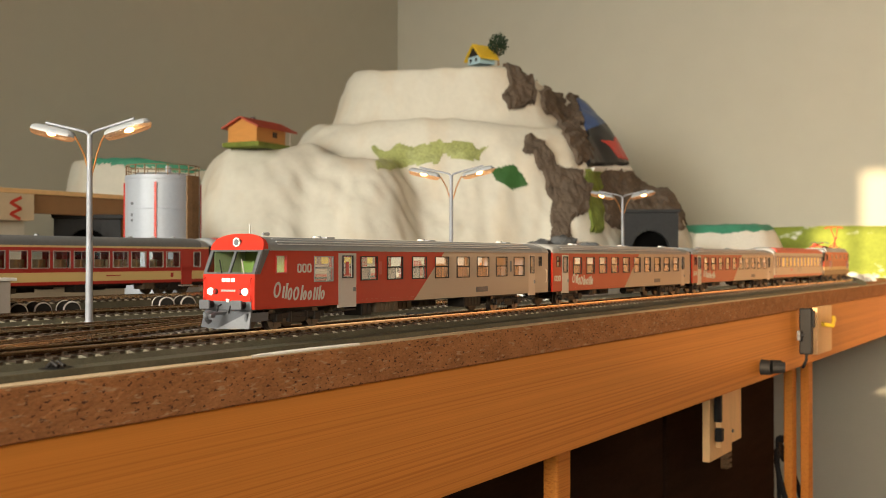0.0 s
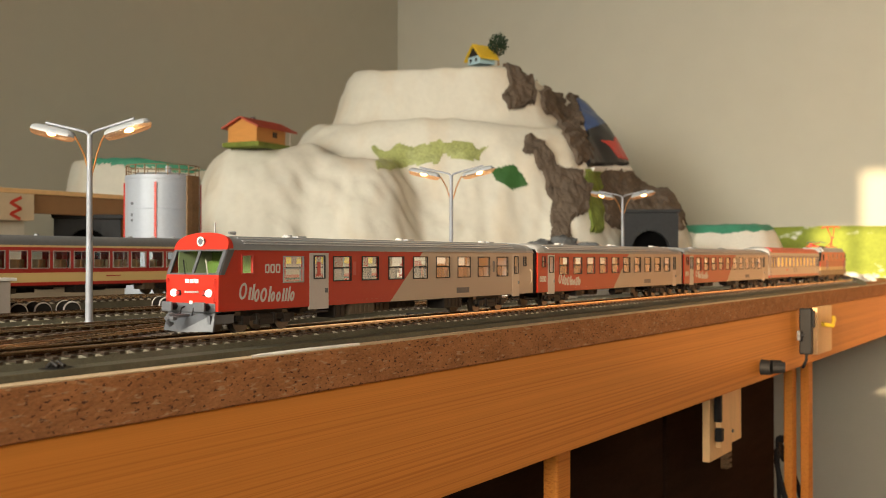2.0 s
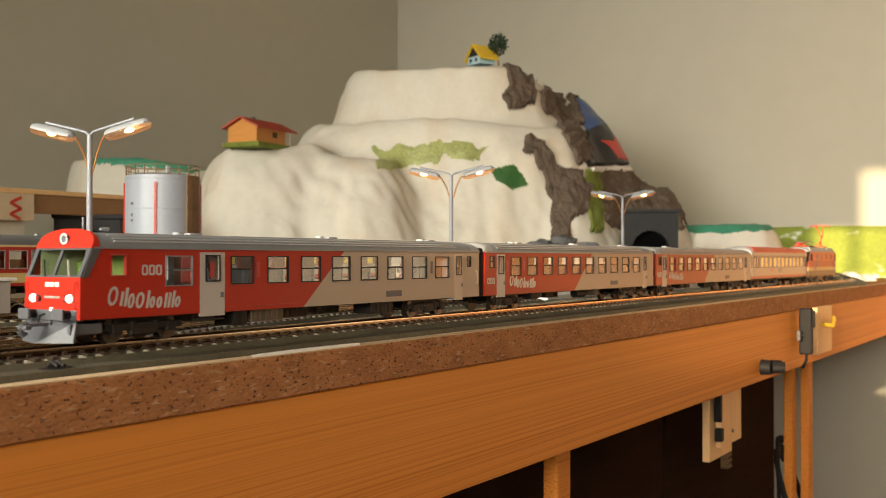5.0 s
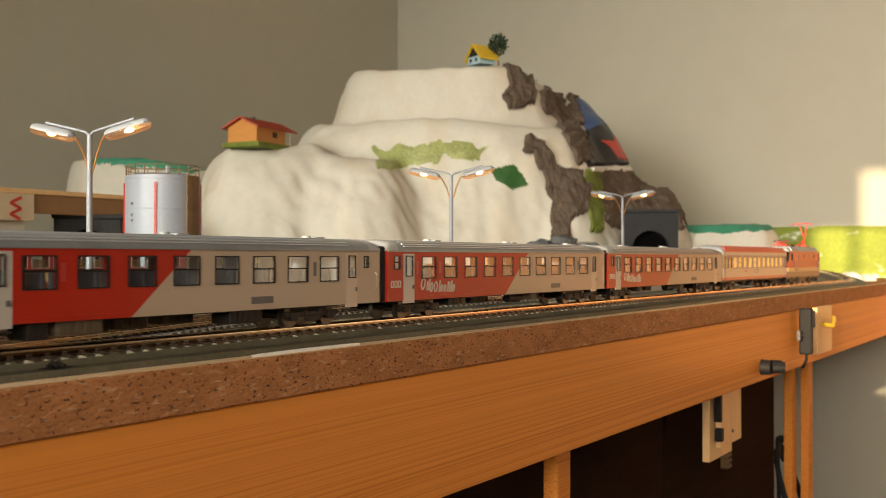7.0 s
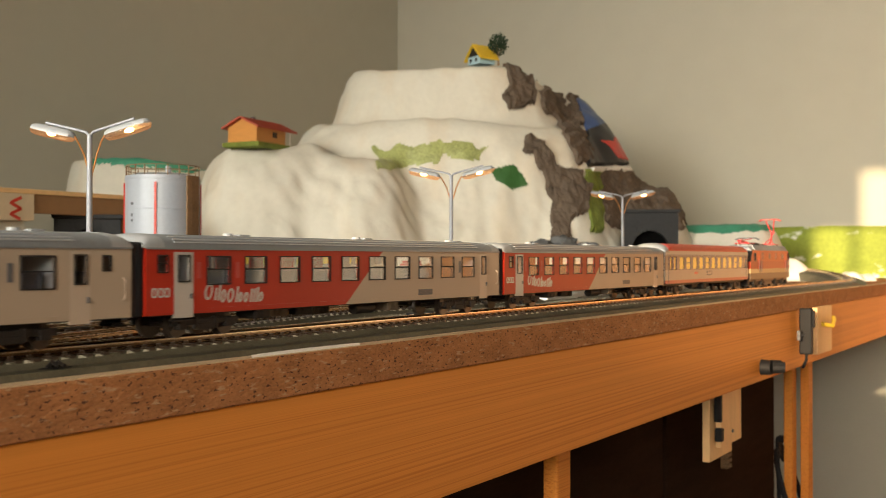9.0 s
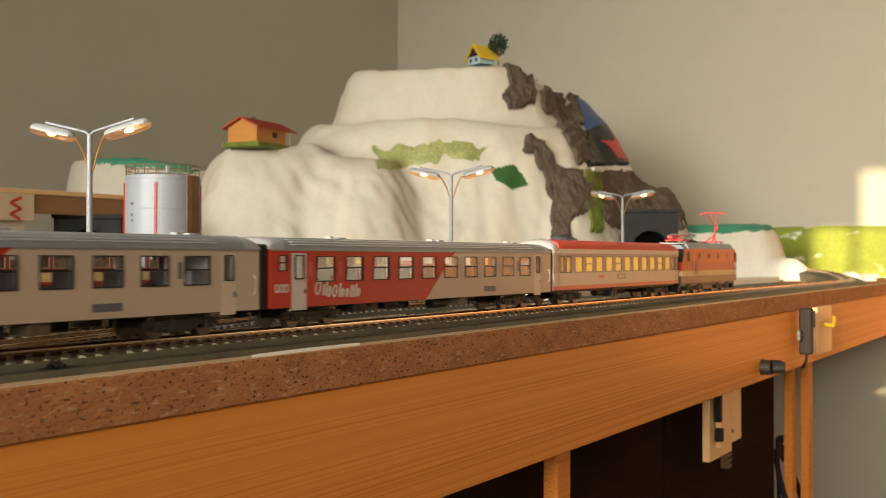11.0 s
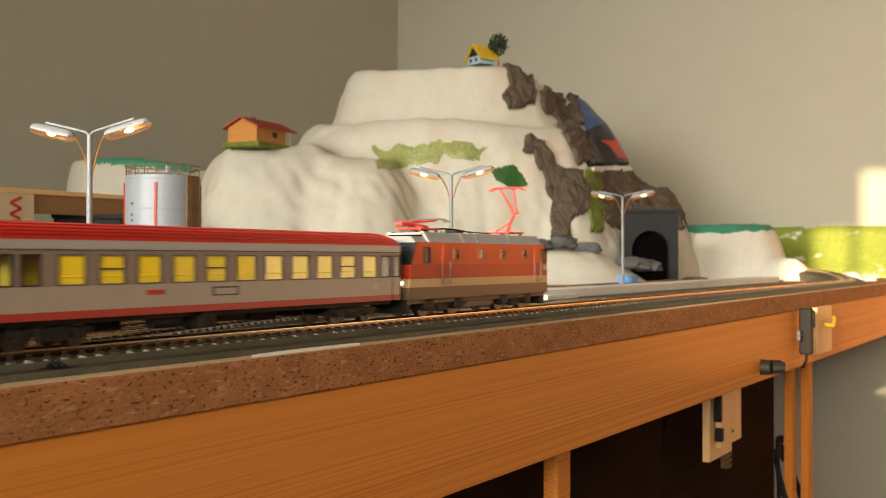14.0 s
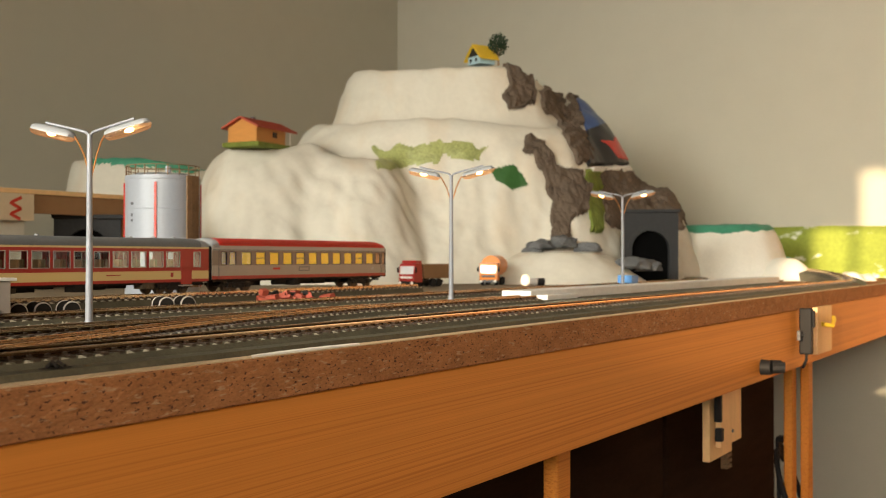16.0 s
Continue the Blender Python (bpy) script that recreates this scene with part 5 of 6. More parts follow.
for a, b in zip(rows, rows[1:]):
    for k in range(5):
        ramp.faces.new((a[k], a[k + 1], b[k + 1], b[k]))
ramp.faces.new(rows[-1])
part("ramp", ramp, FOAM, e, "grey foam ramp")
for s, bm in zip((-0.00825, 0.00825), rails):
    rings = [[bm.verts.new((x - d.y * a, y + d.x * a, rise(k) + b)) for a, b in RAIL] for k, (x, y, d) in enumerate(line_at(curve, s))]
    for a, b in zip(rings, rings[1:]):
        for k in range(len(RAIL)):
            bm.faces.new((a[k], a[(k + 1) % len(RAIL)], b[(k + 1) % len(RAIL)], b[k]))
    part("rail", bm, STEEL, e)
for k, (p, d) in enumerate(stations(curve, 0.0079)):
    o = new("sleeper", SLEEPER_MESH)
    o.parent = e
    o.matrix_local = Matrix.Translation((p.x, p.y, rise(k * 0.0079 / 0.025))) @ Matrix.Rotation(math.atan2(d.y, d.x), 4, "Z")
# loose ballast and glints round the turnouts
bm = bmesh.new()
rnd = random.Random(4)
for k in range(2600):
    x, y = rnd.uniform(0.15, 1.0), rnd.choice((0.424, 0.428, 0.466, 0.486, 0.546, 0.549, 0.587, 0.505)) + rnd.gauss(0, 0.004)
    r = rnd.uniform(0.0002, 0.0006) * (1.9 if rnd.random() < 0.06 else 1)
    q = [bm.verts.new((x + dx * r * rnd.uniform(0.6, 1.3), y + dy * r * rnd.uniform(0.6, 1.3), BED + 0.0004 + max(0, dz) * r * rnd.uniform(0.8, 1.5)))
         for dx, dy, dz in ((1, 0, 0), (0, 1, 0), (-1, 0, 0), (0, -1, 0), (0, 0, 1))]
    for i in range(4):
        bm.faces.new((q[i], q[(i + 1) % 4], q[4]))
tagged(link("ballast_stones", bm, mat("pale_ballast", (0.42, 0.39, 0.30), 0.25, vary=0.5, scale=300)), "loose pale ballast stones between the tracks", "ballast", "", "stuff")
for x0, y0 in ((0.60, 0.382), (0.235, 0.402), (0.44, 0.486)):
    e = thing("point_motor", "small dark plastic point motor beside the turnout", "point motor", pose(x0, y0, BED + 0.0004), "point motors")
    part("housing", box(bmesh.new(), -0.022, 0.022, -0.006, 0.006, 0, 0.0042, 0.0008), BLACK, e)
    part("lever", box(bmesh.new(), -0.003, 0.003, -0.009, -0.005, 0.001, 0.0035, 0.0004), COPPER, e)
# hole with cable ends in the mat, its dark inside painted as a flat black disc
e = thing("cable_hole", "dark cable hole with two wire ends in the trackbed", "cable hole", pose(0.252, 0.3235, BED + 0.0006))
b = bmesh.new()
for k in range(16):
    a, c = k * math.pi / 8, (k + 1) * math.pi / 8
    b.faces.new([b.verts.new(p) for p in ((0, 0, 0), (0.0068 * math.cos(a), 0.0045 * math.sin(a), 0), (0.0068 * math.cos(c), 0.0045 * math.sin(c), 0))])
part("hole", b, BLACK, e)
for s in (-1, 1):
    part("wire_end", tube(bmesh.new(), [(s * 0.0012, 0.003, 0.0002), (s * 0.0013, 0.0, 0.0022), (s * 0.0014, -0.0035, 0.0008)], 0.0007, 8), UNDER, e)

# pale platform strip
e = thing("platform", "long pale grey platform strip between the tracks", "platform")
part("slab", box(bmesh.new(), 0.905, 1.84, 0.462, 0.494, -0.0062, 0.0030, 0.0006), PLATFORM, e)
part("ramp", box(bmesh.new(), 0.915, 0.985, 0.449, 0.4618, -0.0062, -0.0012, 0.0006), PLATFORM, e)


# ---- platform lamps ----
def lamp_post(x, y, z, turn, h):
    e = thing("street_lamp", "grey double-arm model lamp post with glowing orange bulbs", "street lamp", pose(x, y, z, 0, 0, turn), "platform lamp posts")
    part("pole", cyl(cyl(bmesh.new(), (0, 0, 0), (0, 0, h * 0.42), 0.0024, 0.0020, 16), (0, 0, h * 0.42), (0, 0, h - 0.002), 0.0019, 0.0017, 16), POLE, e, "", True)
    part("foot", cyl(bmesh.new(), (0, 0, -0.0008), (0, 0, 0.0022), 0.0031, 0.0027, 16), POLE, e)
    part("sleeve", cyl(bmesh.new(), (0, 0, h * 0.40), (0, 0, h * 0.43), 0.0022, 0.0019, 16), POLE, e)
    for s in (-1, 1):
        pts = [(0, 0, h - 0.006), (s * 0.0004, 0, h - 0.003), (s * 0.0023, 0, h - 0.0008), (s * 0.007, 0, h + 0.0006), (s * 0.019, 0, h + 0.0034), (s * 0.0320, 0, h + 0.0064)]
        arm = part("arm", tube(bmesh.new(), pts, 0.0009, 10), POLE, e, "", True)
        tilt = pose(s * 0.0272, 0, h - 0.0002, 0, -s * 13, 0)
        # shell: long rounded cap, and clear lower bowl
        for nm, up, m in (("shell", 1, DOME), ("bowl", -1, None)):
            b = bmesh.new()
            n, rings = 10, []
            for i in range(13):
                t = -1 + 2 * i / 12
                r = (1 - abs(t) ** 6.0) ** 0.5
                rings.append([b.verts.new(tilt @ Vector((t * 0.0172, 0.0050 * r * math.cos(math.pi * k / n), up * (0.0042 if up > 0 else 0.0036) * r * math.sin(math.pi * k / n)))) for k in range(n + 1)])
            for p, q in zip(rings, rings[1:]):
                for k in range(n):
                    try:
                        b.faces.new((p[k], p[k + 1], q[k + 1], q[k]))
                    except ValueError:
                        pass
            bmesh.ops.remove_doubles(b, verts=b.verts, dist=0.00002)
            part(nm, b, m or BOWL, arm, "" if m else "clear glowing lower bowl", True)
        b = bmesh.new()
        bmesh.ops.create_icosphere(b, subdivisions=2, radius=0.0017, matrix=tilt @ Matrix.Translation((s * 0.001, 0, -0.0006)) @ Matrix.Diagonal((2.0, 1.0, 0.9, 1)))
        part("bulb", b, BULB, arm, "glowing orange bulb", True)
        for q in (0.0165, 0.0255):
            part("bracket", cyl(bmesh.new(), (s * q, 0, h + 0.0010), (s * q, 0, h + 0.0028 + (q - 0.0165) * 0.26), 0.0005, n=8), POLE, arm)
        wire = [(s * 0.0108, 0, h - 0.0030), (s * 0.0082, 0, h - 0.007), (s * 0.0048, 0.0008, h - 0.014), (s * 0.0030, 0.001, h - 0.020), (s * 0.0008, 0.0012, h - 0.0265), (0, 0.0014, h - 0.034)]
        part("wire", tube(bmesh.new(), wire, 0.0006, 6), COPPER, e, "bare copper wire", True)


BOWL = clear("lamp_bowl", (1.0, 0.80, 0.62), 0.22)
nt = BOWL.node_tree
em, ad = nt.nodes.new("ShaderNodeEmission"), nt.nodes.new("ShaderNodeAddShader")
em.inputs[0].default_value, em.inputs[1].default_value = (1.0, 0.45, 0.2, 1), 0.09
src = nt.nodes["Material Output"].inputs[0].links[0].from_socket
nt.links.new(src, ad.inputs[0])
nt.links.new(em.outputs[0], ad.inputs[1])
nt.links.new(ad.outputs[0], nt.nodes["Material Output"].inputs[0])
lamp_post(0.4348, 0.5264, BED, -76, 0.1192)
lamp_post(0.8650, 0.5278, -0.0045, -76, 0.1210)
lamp_post(1.330, 0.541, -0.0015, -76, 0.1210)


# ---- parked coaches ----
def local_coach():
    e = thing("local_coach", "parked deep-red and cream model coach with dark grey roof", "model coach", group="parked train")
    L, z0, zg, zt = 0.2640, 0.0098, 0.0395, 0.0470
    paint = mat("red_cream_livery", (0.36, 0.020, 0.014), 0.36, vary=0.07, scale=80)
    paint = tint(paint, (0.62, 0.46, 0.20), above(0, 0, -1, -0.0192))
    paint = tint(paint, (0.36, 0.020, 0.014), above(0, 0, -1, -0.0122))
    paint = tint(paint, (0.66, 0.50, 0.25), above(0, 0, 1, 0.0380))
    holes = [(L - 0.0492 - 0.0187 * k, L - 0.0346 - 0.0187 * k, 0.0228, 0.0350) for k in range(11)] + [(L - 0.0177, L - 0.0105, 0.0228, 0.0350)]
    for side in (-1, 1):
        side_wall(e, L, z0, zg, holes, paint, side)
        for h in holes:
            window(e, *h, side * HALF, side, LIGHTGREY, False)
        for k in range(0, 11):
            x = L - 0.0492 - 0.0187 * k - 0.0021
            part("pillar_strip", box(bmesh.new(), x - 0.0006, x + 0.0006, *sorted((side * HALF, side * (HALF + 0.0004))), 0.0228, 0.0352), OXRED, e)
        part("door", box(bmesh.new(), L - 0.0325, L - 0.0205, *sorted((side * (HALF - 0.0006), side * (HALF + 0.0004))), z0 - 0.002, 0.0360), OXRED, e)
        part("band", box(bmesh.new(), 0, L, *sorted((side * HALF, side * (HALF + 0.0004))), 0.0212, 0.0218), OXRED, e)
        part("step", box(bmesh.new(), L - 0.0330, L - 0.0200, *sorted((side * 0.0135, side * 0.0172)), 0.0062, 0.0072), LIGHTGREY, e)
        part("company_mark", box(bmesh.new(), L - 0.0445, L - 0.0415, *sorted((side * HALF, side * (HALF + 0.0002))), 0.0142, 0.0178), OXRED, e)
        part("number_bar", box(bmesh.new(), L - 0.112, L - 0.098, *sorted((side * HALF, side * (HALF + 0.0002))), 0.0158, 0.0166), OXRED, e)
    part("roof", roof_mesh(zg, zt, 0, L - 0.008), mat("dark_grey_roof", (0.13, 0.135, 0.14), 0.5, vary=0.15, scale=60), e, "", True)
    part("roof_end", roof_mesh(zg, zt + 0.0002, L - 0.009, L + 0.001, 0, 0.008), DOME, e, "pale rounded roof end", True)
    for x in (0.10, 0.15, 0.19, 0.215, 0.238):
        part("roof_vent", cyl(bmesh.new(), (x, 0, zt - 0.0004), (x, 0, zt + 0.0013), 0.0022, 0.0017, 14), DOME, e, "", True)
    part("end_wall", box(bmesh.new(), L - 0.001, L - 0.0002, -HALF + 0.0002, HALF - 0.0002, z0, zg), paint, e)
    part("underframe", box(bmesh.new(), 0.004, L - 0.003, -0.0125, 0.0125, 0.0080, 0.0112), UNDER, e)
    inside(e, 0.002, L - 0.003, SEAT_O, WOODIN, 0.0187, 0.036)
    bogie(e, 0.037, base=0.026)
    bogie(e, 0.227, base=0.026)
    under_gear(e, 0.064, 0.200, 11)
    coupler(e, L - 0.0005, 1)
    return e


parked = local_coach()
parked.matrix_world = pose(0.674 - 0.264, 0.6765, 0.0045)
standing = express_coach(False)
standing.matrix_world = pose(0.679, 0.6765, 0.0045)


# ---- clutter on the ground ----
def loose_wheelset(x, y, turn):
    e = thing("loose_wheelset", "spare metal wheelset lying beside the track", "wheelset", pose(x, y, BED + 0.0056, 0, 0, turn), "spare wheelsets")
    for s in (-1, 1):
        part("wheel", cyl(cyl(bmesh.new(), (0, s * 0.0072, 0), (0, s * 0.0096, 0), 0.0052, n=24), (0, s * 0.0066, 0), (0, s * 0.0073, 0), 0.0058, n=24), UNDER, e, "", True)
        part("tyre", tube(bmesh.new(), [(0.0055 * math.cos(a * math.pi / 12), s * 0.0085, 0.0055 * math.sin(a * math.pi / 12)) for a in range(25)], 0.0007, 6), LIGHTGREY, e, "bright steel tyre", True)
    part("axle", cyl(bmesh.new(), (0, -0.0072, 0), (0, 0.0072, 0), 0.0010, n=10), UNDER, e)


for x, y, t in ((0.437, 0.602, -20), (0.455, 0.602, -15), (0.478, 0.600, -22), (0.570, 0.606, -25), (0.590, 0.604, -24)):
    loose_wheelset(x, y, t)
e = thing("grey_box_building", "pale grey box-shaped building with a flat overhanging roof", "building", pose(0.395, 0.600, BED))
part("wall", box(bmesh.new(), -0.05, 0.0235, -0.020, 0.03, 0, 0.0265, 0.0006), LIGHTGREY, e)
part("roof", box(bmesh.new(), -0.052, 0.0262, -0.0225, 0.033, 0.0265, 0.0285, 0.0004), PLATFORM, e)
BRICK = mat("rubble_red", (0.36, 0.07, 0.04), 0.7, vary=0.3, scale=120)
rnd = random.Random(9)
e = thing("brick_rubble", "heap of loose red brick-coloured rubble by the siding", "rubble", pose(0.745, 0.628, BED))
for k in range(46):
    b = box(bmesh.new(), -1, 1, -1, 1, -1, 1)
    r = (rnd.uniform(0.003, 0.007), rnd.uniform(0.002, 0.004), rnd.uniform(0.0012, 0.0025))
    m = pose(rnd.gauss(0, 0.017), rnd.gauss(0, 0.010), 0.002 + abs(rnd.gauss(0, 0.0034)), rnd.uniform(-30, 30), rnd.uniform(-30, 30), rnd.uniform(0, 180)) @ Matrix.Diagonal((*r, 1))
    bmesh.ops.transform(b, matrix=m, verts=b.verts)
    part("piece", b, BRICK if k % 5 else UNDER, e)


def truck(x, y, turn, cab_paint, tanker):
    e = thing("model_truck", "orange model tank truck facing the tracks" if tanker else "dark red model truck with a load of brown timber", "model truck", pose(x, y, BED, 0, 0, turn), "parked trucks")
    b = extrude_x(bmesh.new(), [(-0.0005, 0.007), (-0.0010, 0.017), (0.002, 0.0335), (0.016, 0.0345), (0.018, 0.007)], -0.0138, 0.0138)
    cab = part("cab", b, cab_paint, e)
    part("windscreen", extrude_x(bmesh.new(), [(-0.0016, 0.0185), (0.0008, 0.0300), (0.0015, 0.0300), (-0.0006, 0.0185)], -0.0118, 0.0118), SHINE, cab, "windscreen with the glare in its near-white colour")
    part("grille", box(bmesh.new(), -0.0105, 0.0105, -0.0022, -0.0008, 0.0125, 0.0155, 0.0004), WHITE if not tanker else BUFFER, cab)
    part("bumper", box(bmesh.new(), -0.0140, 0.0140, -0.0026, 0.002, 0.0040, 0.0085, 0.0008), UNDER if not tanker else BUFFER, cab)
    for s in (-1, 1):
        part("headlight", cyl(bmesh.new(), (s * 0.0108, -0.0024, 0.0062), (s * 0.0108, -0.0036, 0.0062), 0.0021, n=14), WHITE, cab)
        part("mirror", box(bmesh.new(), s * 0.0160 - 0.0014, s * 0.0160 + 0.0014, -0.001, 0.0005, 0.0205, 0.0285, 0.0004), UNDER, cab)
    part("chassis", box(bmesh.new(), -0.009, 0.009, 0.002, 0.075, 0.0060, 0.0095), UNDER, e)
    for yy in (0.009, 0.046, 0.060):
        for s in (-1, 1):
            part("wheel", cyl(bmesh.new(), (s * 0.0088, yy, 0.0060), (s * 0.0134, yy, 0.0060), 0.0060, n=20), BLACK, e, "", True)
    if tanker:
        b = cyl(bmesh.new(), (0, 0.020, 0.0300), (0, 0.078, 0.0300), 0.0155, n=28)
        part("tank", b, cab_paint, e, "round orange tank", True)
    else:
        part("load", box(bmesh.new(), -0.0135, 0.0135, 0.022, 0.088, 0.0120, 0.0330, 0.001), WOODIN, e, "brown timber load")
        part("roof_rack", box(bmesh.new(), -0.0125, 0.0125, 0.004, 0.018, 0.0345, 0.0378, 0.0006), cab_paint, e)


# glare on the truck windscreens put into a near-white colour
SHINE = mat("windscreen_glare_white", (0.85, 0.86, 0.88), 0.18, 0.3, vary=0.05, scale=50)
truck(1.240, 0.830, -94, OXRED, False)
truck(1.395, 0.785, -72, TRUCKORANGE, True)
e = thing("small_bulb", "small glowing bulb lying on the ground", "bulb", pose(1.395, 0.722, BED, 0, 0, -40))
b = bmesh.new()
bmesh.ops.create_uvsphere(b, u_segments=16, v_segments=10, radius=0.0085, matrix=Matrix.Translation((0, 0, 0.0085)) @ Matrix.Diagonal((0.8, 0.8, 1.0, 1)))
part("globe", b, glow("pale_bulb_glow", (1.0, 0.82, 0.62), 0.7), e, "", True)
part("base", cyl(bmesh.new(), (0.006, 0, 0.006), (0.018, 0, 0.006), 0.005, 0.006, 14), LIGHTGREY, e, "", True)
part("socket", cyl(bmesh.new(), (0.018, 0, 0.006), (0.030, 0, 0.006), 0.0055, n=14), BLACK, e, "", True)
tagged(link("blue_block", box(bmesh.new(), 1.348, 1.372, 0.535, 0.556, 0.0005, 0.0115, 0.001), BLUE), "small bright blue plastic block on the platform", "block")
for k, (u, v, z, r) in enumerate(((0.165, 1.78, 0.056, 0.026), (0.205, 1.80, 0.060, 0.030), (0.245, 1.79, 0.052, 0.026), (0.150, 1.76, 0.046, 0.018), (0.315, 1.74, 0.024, 0.030), (0.345, 1.76, 0.020, 0.026))):
    b = bmesh.new()
    bmesh.ops.create_icosphere(b, subdivisions=3, radius=1)
    for w in b.verts:
        q = 1 + 0.45 * noise.noise(w.co * 1.7 + Vector((k * 7, 0, 0))) + 0.15 * noise.noise(w.co * 5)
        w.co = Vector((w.co.x * r * q, w.co.y * r * 0.8 * q, max(-0.3, w.co.z) * r * 0.5 * q))
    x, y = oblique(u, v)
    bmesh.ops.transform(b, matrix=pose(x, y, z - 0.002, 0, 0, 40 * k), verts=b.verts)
    tagged(link("grey_stone", b, GREY_ROCK, True), "dark grey angular stone lying on the plaster hill", "stone", "grey stones")


# ---- storage tank ----
e = thing("storage_tank", "silver-grey oil storage tank with red ladder strips and railing", "storage tank", pose(0.8152, 0.8673, BED))
R, H = 0.0400, 0.130
part("shell", cyl(bmesh.new(), (0, 0, 0), (0, 0, H), R, n=64), TANKGREY, e, "", True)
part("roof_cap", cyl(bmesh.new(), (0, 0, H), (0, 0, H + 0.003), R, R * 0.7, 64), TANKGREY, e, "", True)
for z in (0.03, 0.062, 0.094, 0.126):
    part("hoop", tube(bmesh.new(), [((R + 0.0001) * math.cos(a * math.pi / 24), (R + 0.0001) * math.sin(a * math.pi / 24), z) for a in range(49)], 0.0005, 6), TANKGREY, e)
for k in range(20):
    a = k * math.pi / 10
    part("railing_post", cyl(bmesh.new(), ((R - 0.001) * math.cos(a), (R - 0.001) * math.sin(a), H), ((R - 0.001) * math.cos(a), (R - 0.001) * math.sin(a), H + 0.011), 0.0006, n=6), RUST, e)
for z in (H + 0.006, H + 0.011):
    part("railing", tube(bmesh.new(), [((R - 0.001) * math.cos(a * math.pi / 24), (R - 0.001) * math.sin(a * math.pi / 24), z) for a in range(49)], 0.0005, 6), RUST, e)
for a, w, m in ((-3.425, 0.0013, RED), (-2.165, 0.0013, RED), (-0.525, 0.0016, RED), (-1.075, 0.0040, RUST), (-1.225, 0.0040, RUST), (-0.925, 0.0040, RUST)):
    b = box(bmesh.new(), R - 0.0005, R + 0.0014, -w, w, 0.01, H - (0.008 if m is RED else 0.0))
    bmesh.ops.transform(b, matrix=Matrix.Rotation(a - 0.35, 4, "Z"), verts=b.verts)
    part("ladder_strip" if m is RED else "stair_tower", b, m, e)
for z, w, m in ((0.098, 0.006, BUFFER), (0.086, 0.004, BUFFER), (0.080, 0.004, BUFFER), (0.056, 0.008, BUFFER), (0.046, 0.014, RED)):
    b = bmesh.new()
    for k in range(6):
        a = -3.22 + k * 0.035 * w / 0.006 * 0.4
        q = box(bmesh.new(), R, R + 0.0003, -0.0006, 0.0006, z, z + 0.0028)
        bmesh.ops.transform(q, matrix=Matrix.Rotation(a - 0.05, 4, "Z"), verts=q.verts)
        tmp = bpy.data.meshes.new("tmp")
        q.to_mesh(tmp)
        q.free()
        b.from_mesh(tmp)
        bpy.data.meshes.remove(tmp)
    part("writing_bar", b, m, e)
part("manhole", cyl(bmesh.new(), (0.004, -0.004, H + 0.002), (0.004, -0.004, H + 0.012), 0.003, n=14), TANKGREY, e)


# ---- raised wooden line with a small portal, at the back ----
e = thing("raised_shelf", "raised wooden board on supports carrying the upper line", "wooden shelf")
part("top_board", box(bmesh.new(), 0.62, 1.06, 1.150, 1.30, 0.1165, 0.1225, 0.0006), PINE_PALE, e)
part("front_board", box(bmesh.new(), 0.62, 1.055, 1.152, 1.160, 0.0920, 0.1164, 0.0005), WOODIN, e)
part("support", box(bmesh.new(), 1.010, 1.050, 1.17, 1.23, BED, 0.0920, 0.0005), WOODIN, e)
part("support", box(bmesh.new(), 0.62, 0.86, 1.165, 1.23, BED, 0.0920, 0.0005), PLASTER, e)
part("packing_tape", box(bmesh.new(), 0.76, 0.862, 1.1485, 1.1518, 0.082, 0.1160, 0.0003), TAPE, e, "pale packing tape with red print")
for k in range(4):
    b = box(bmesh.new(), -0.008, 0.008, -0.0006, 0, -0.0020, 0.0020)
    bmesh.ops.transform(b, matrix=pose(0.834 + 0.002 * (k % 2), 1.1484, 0.087 + k * 0.0070, 0, (-1) ** k * 25, 0), verts=b.verts)
    part("printed_bar", b, RED, e)


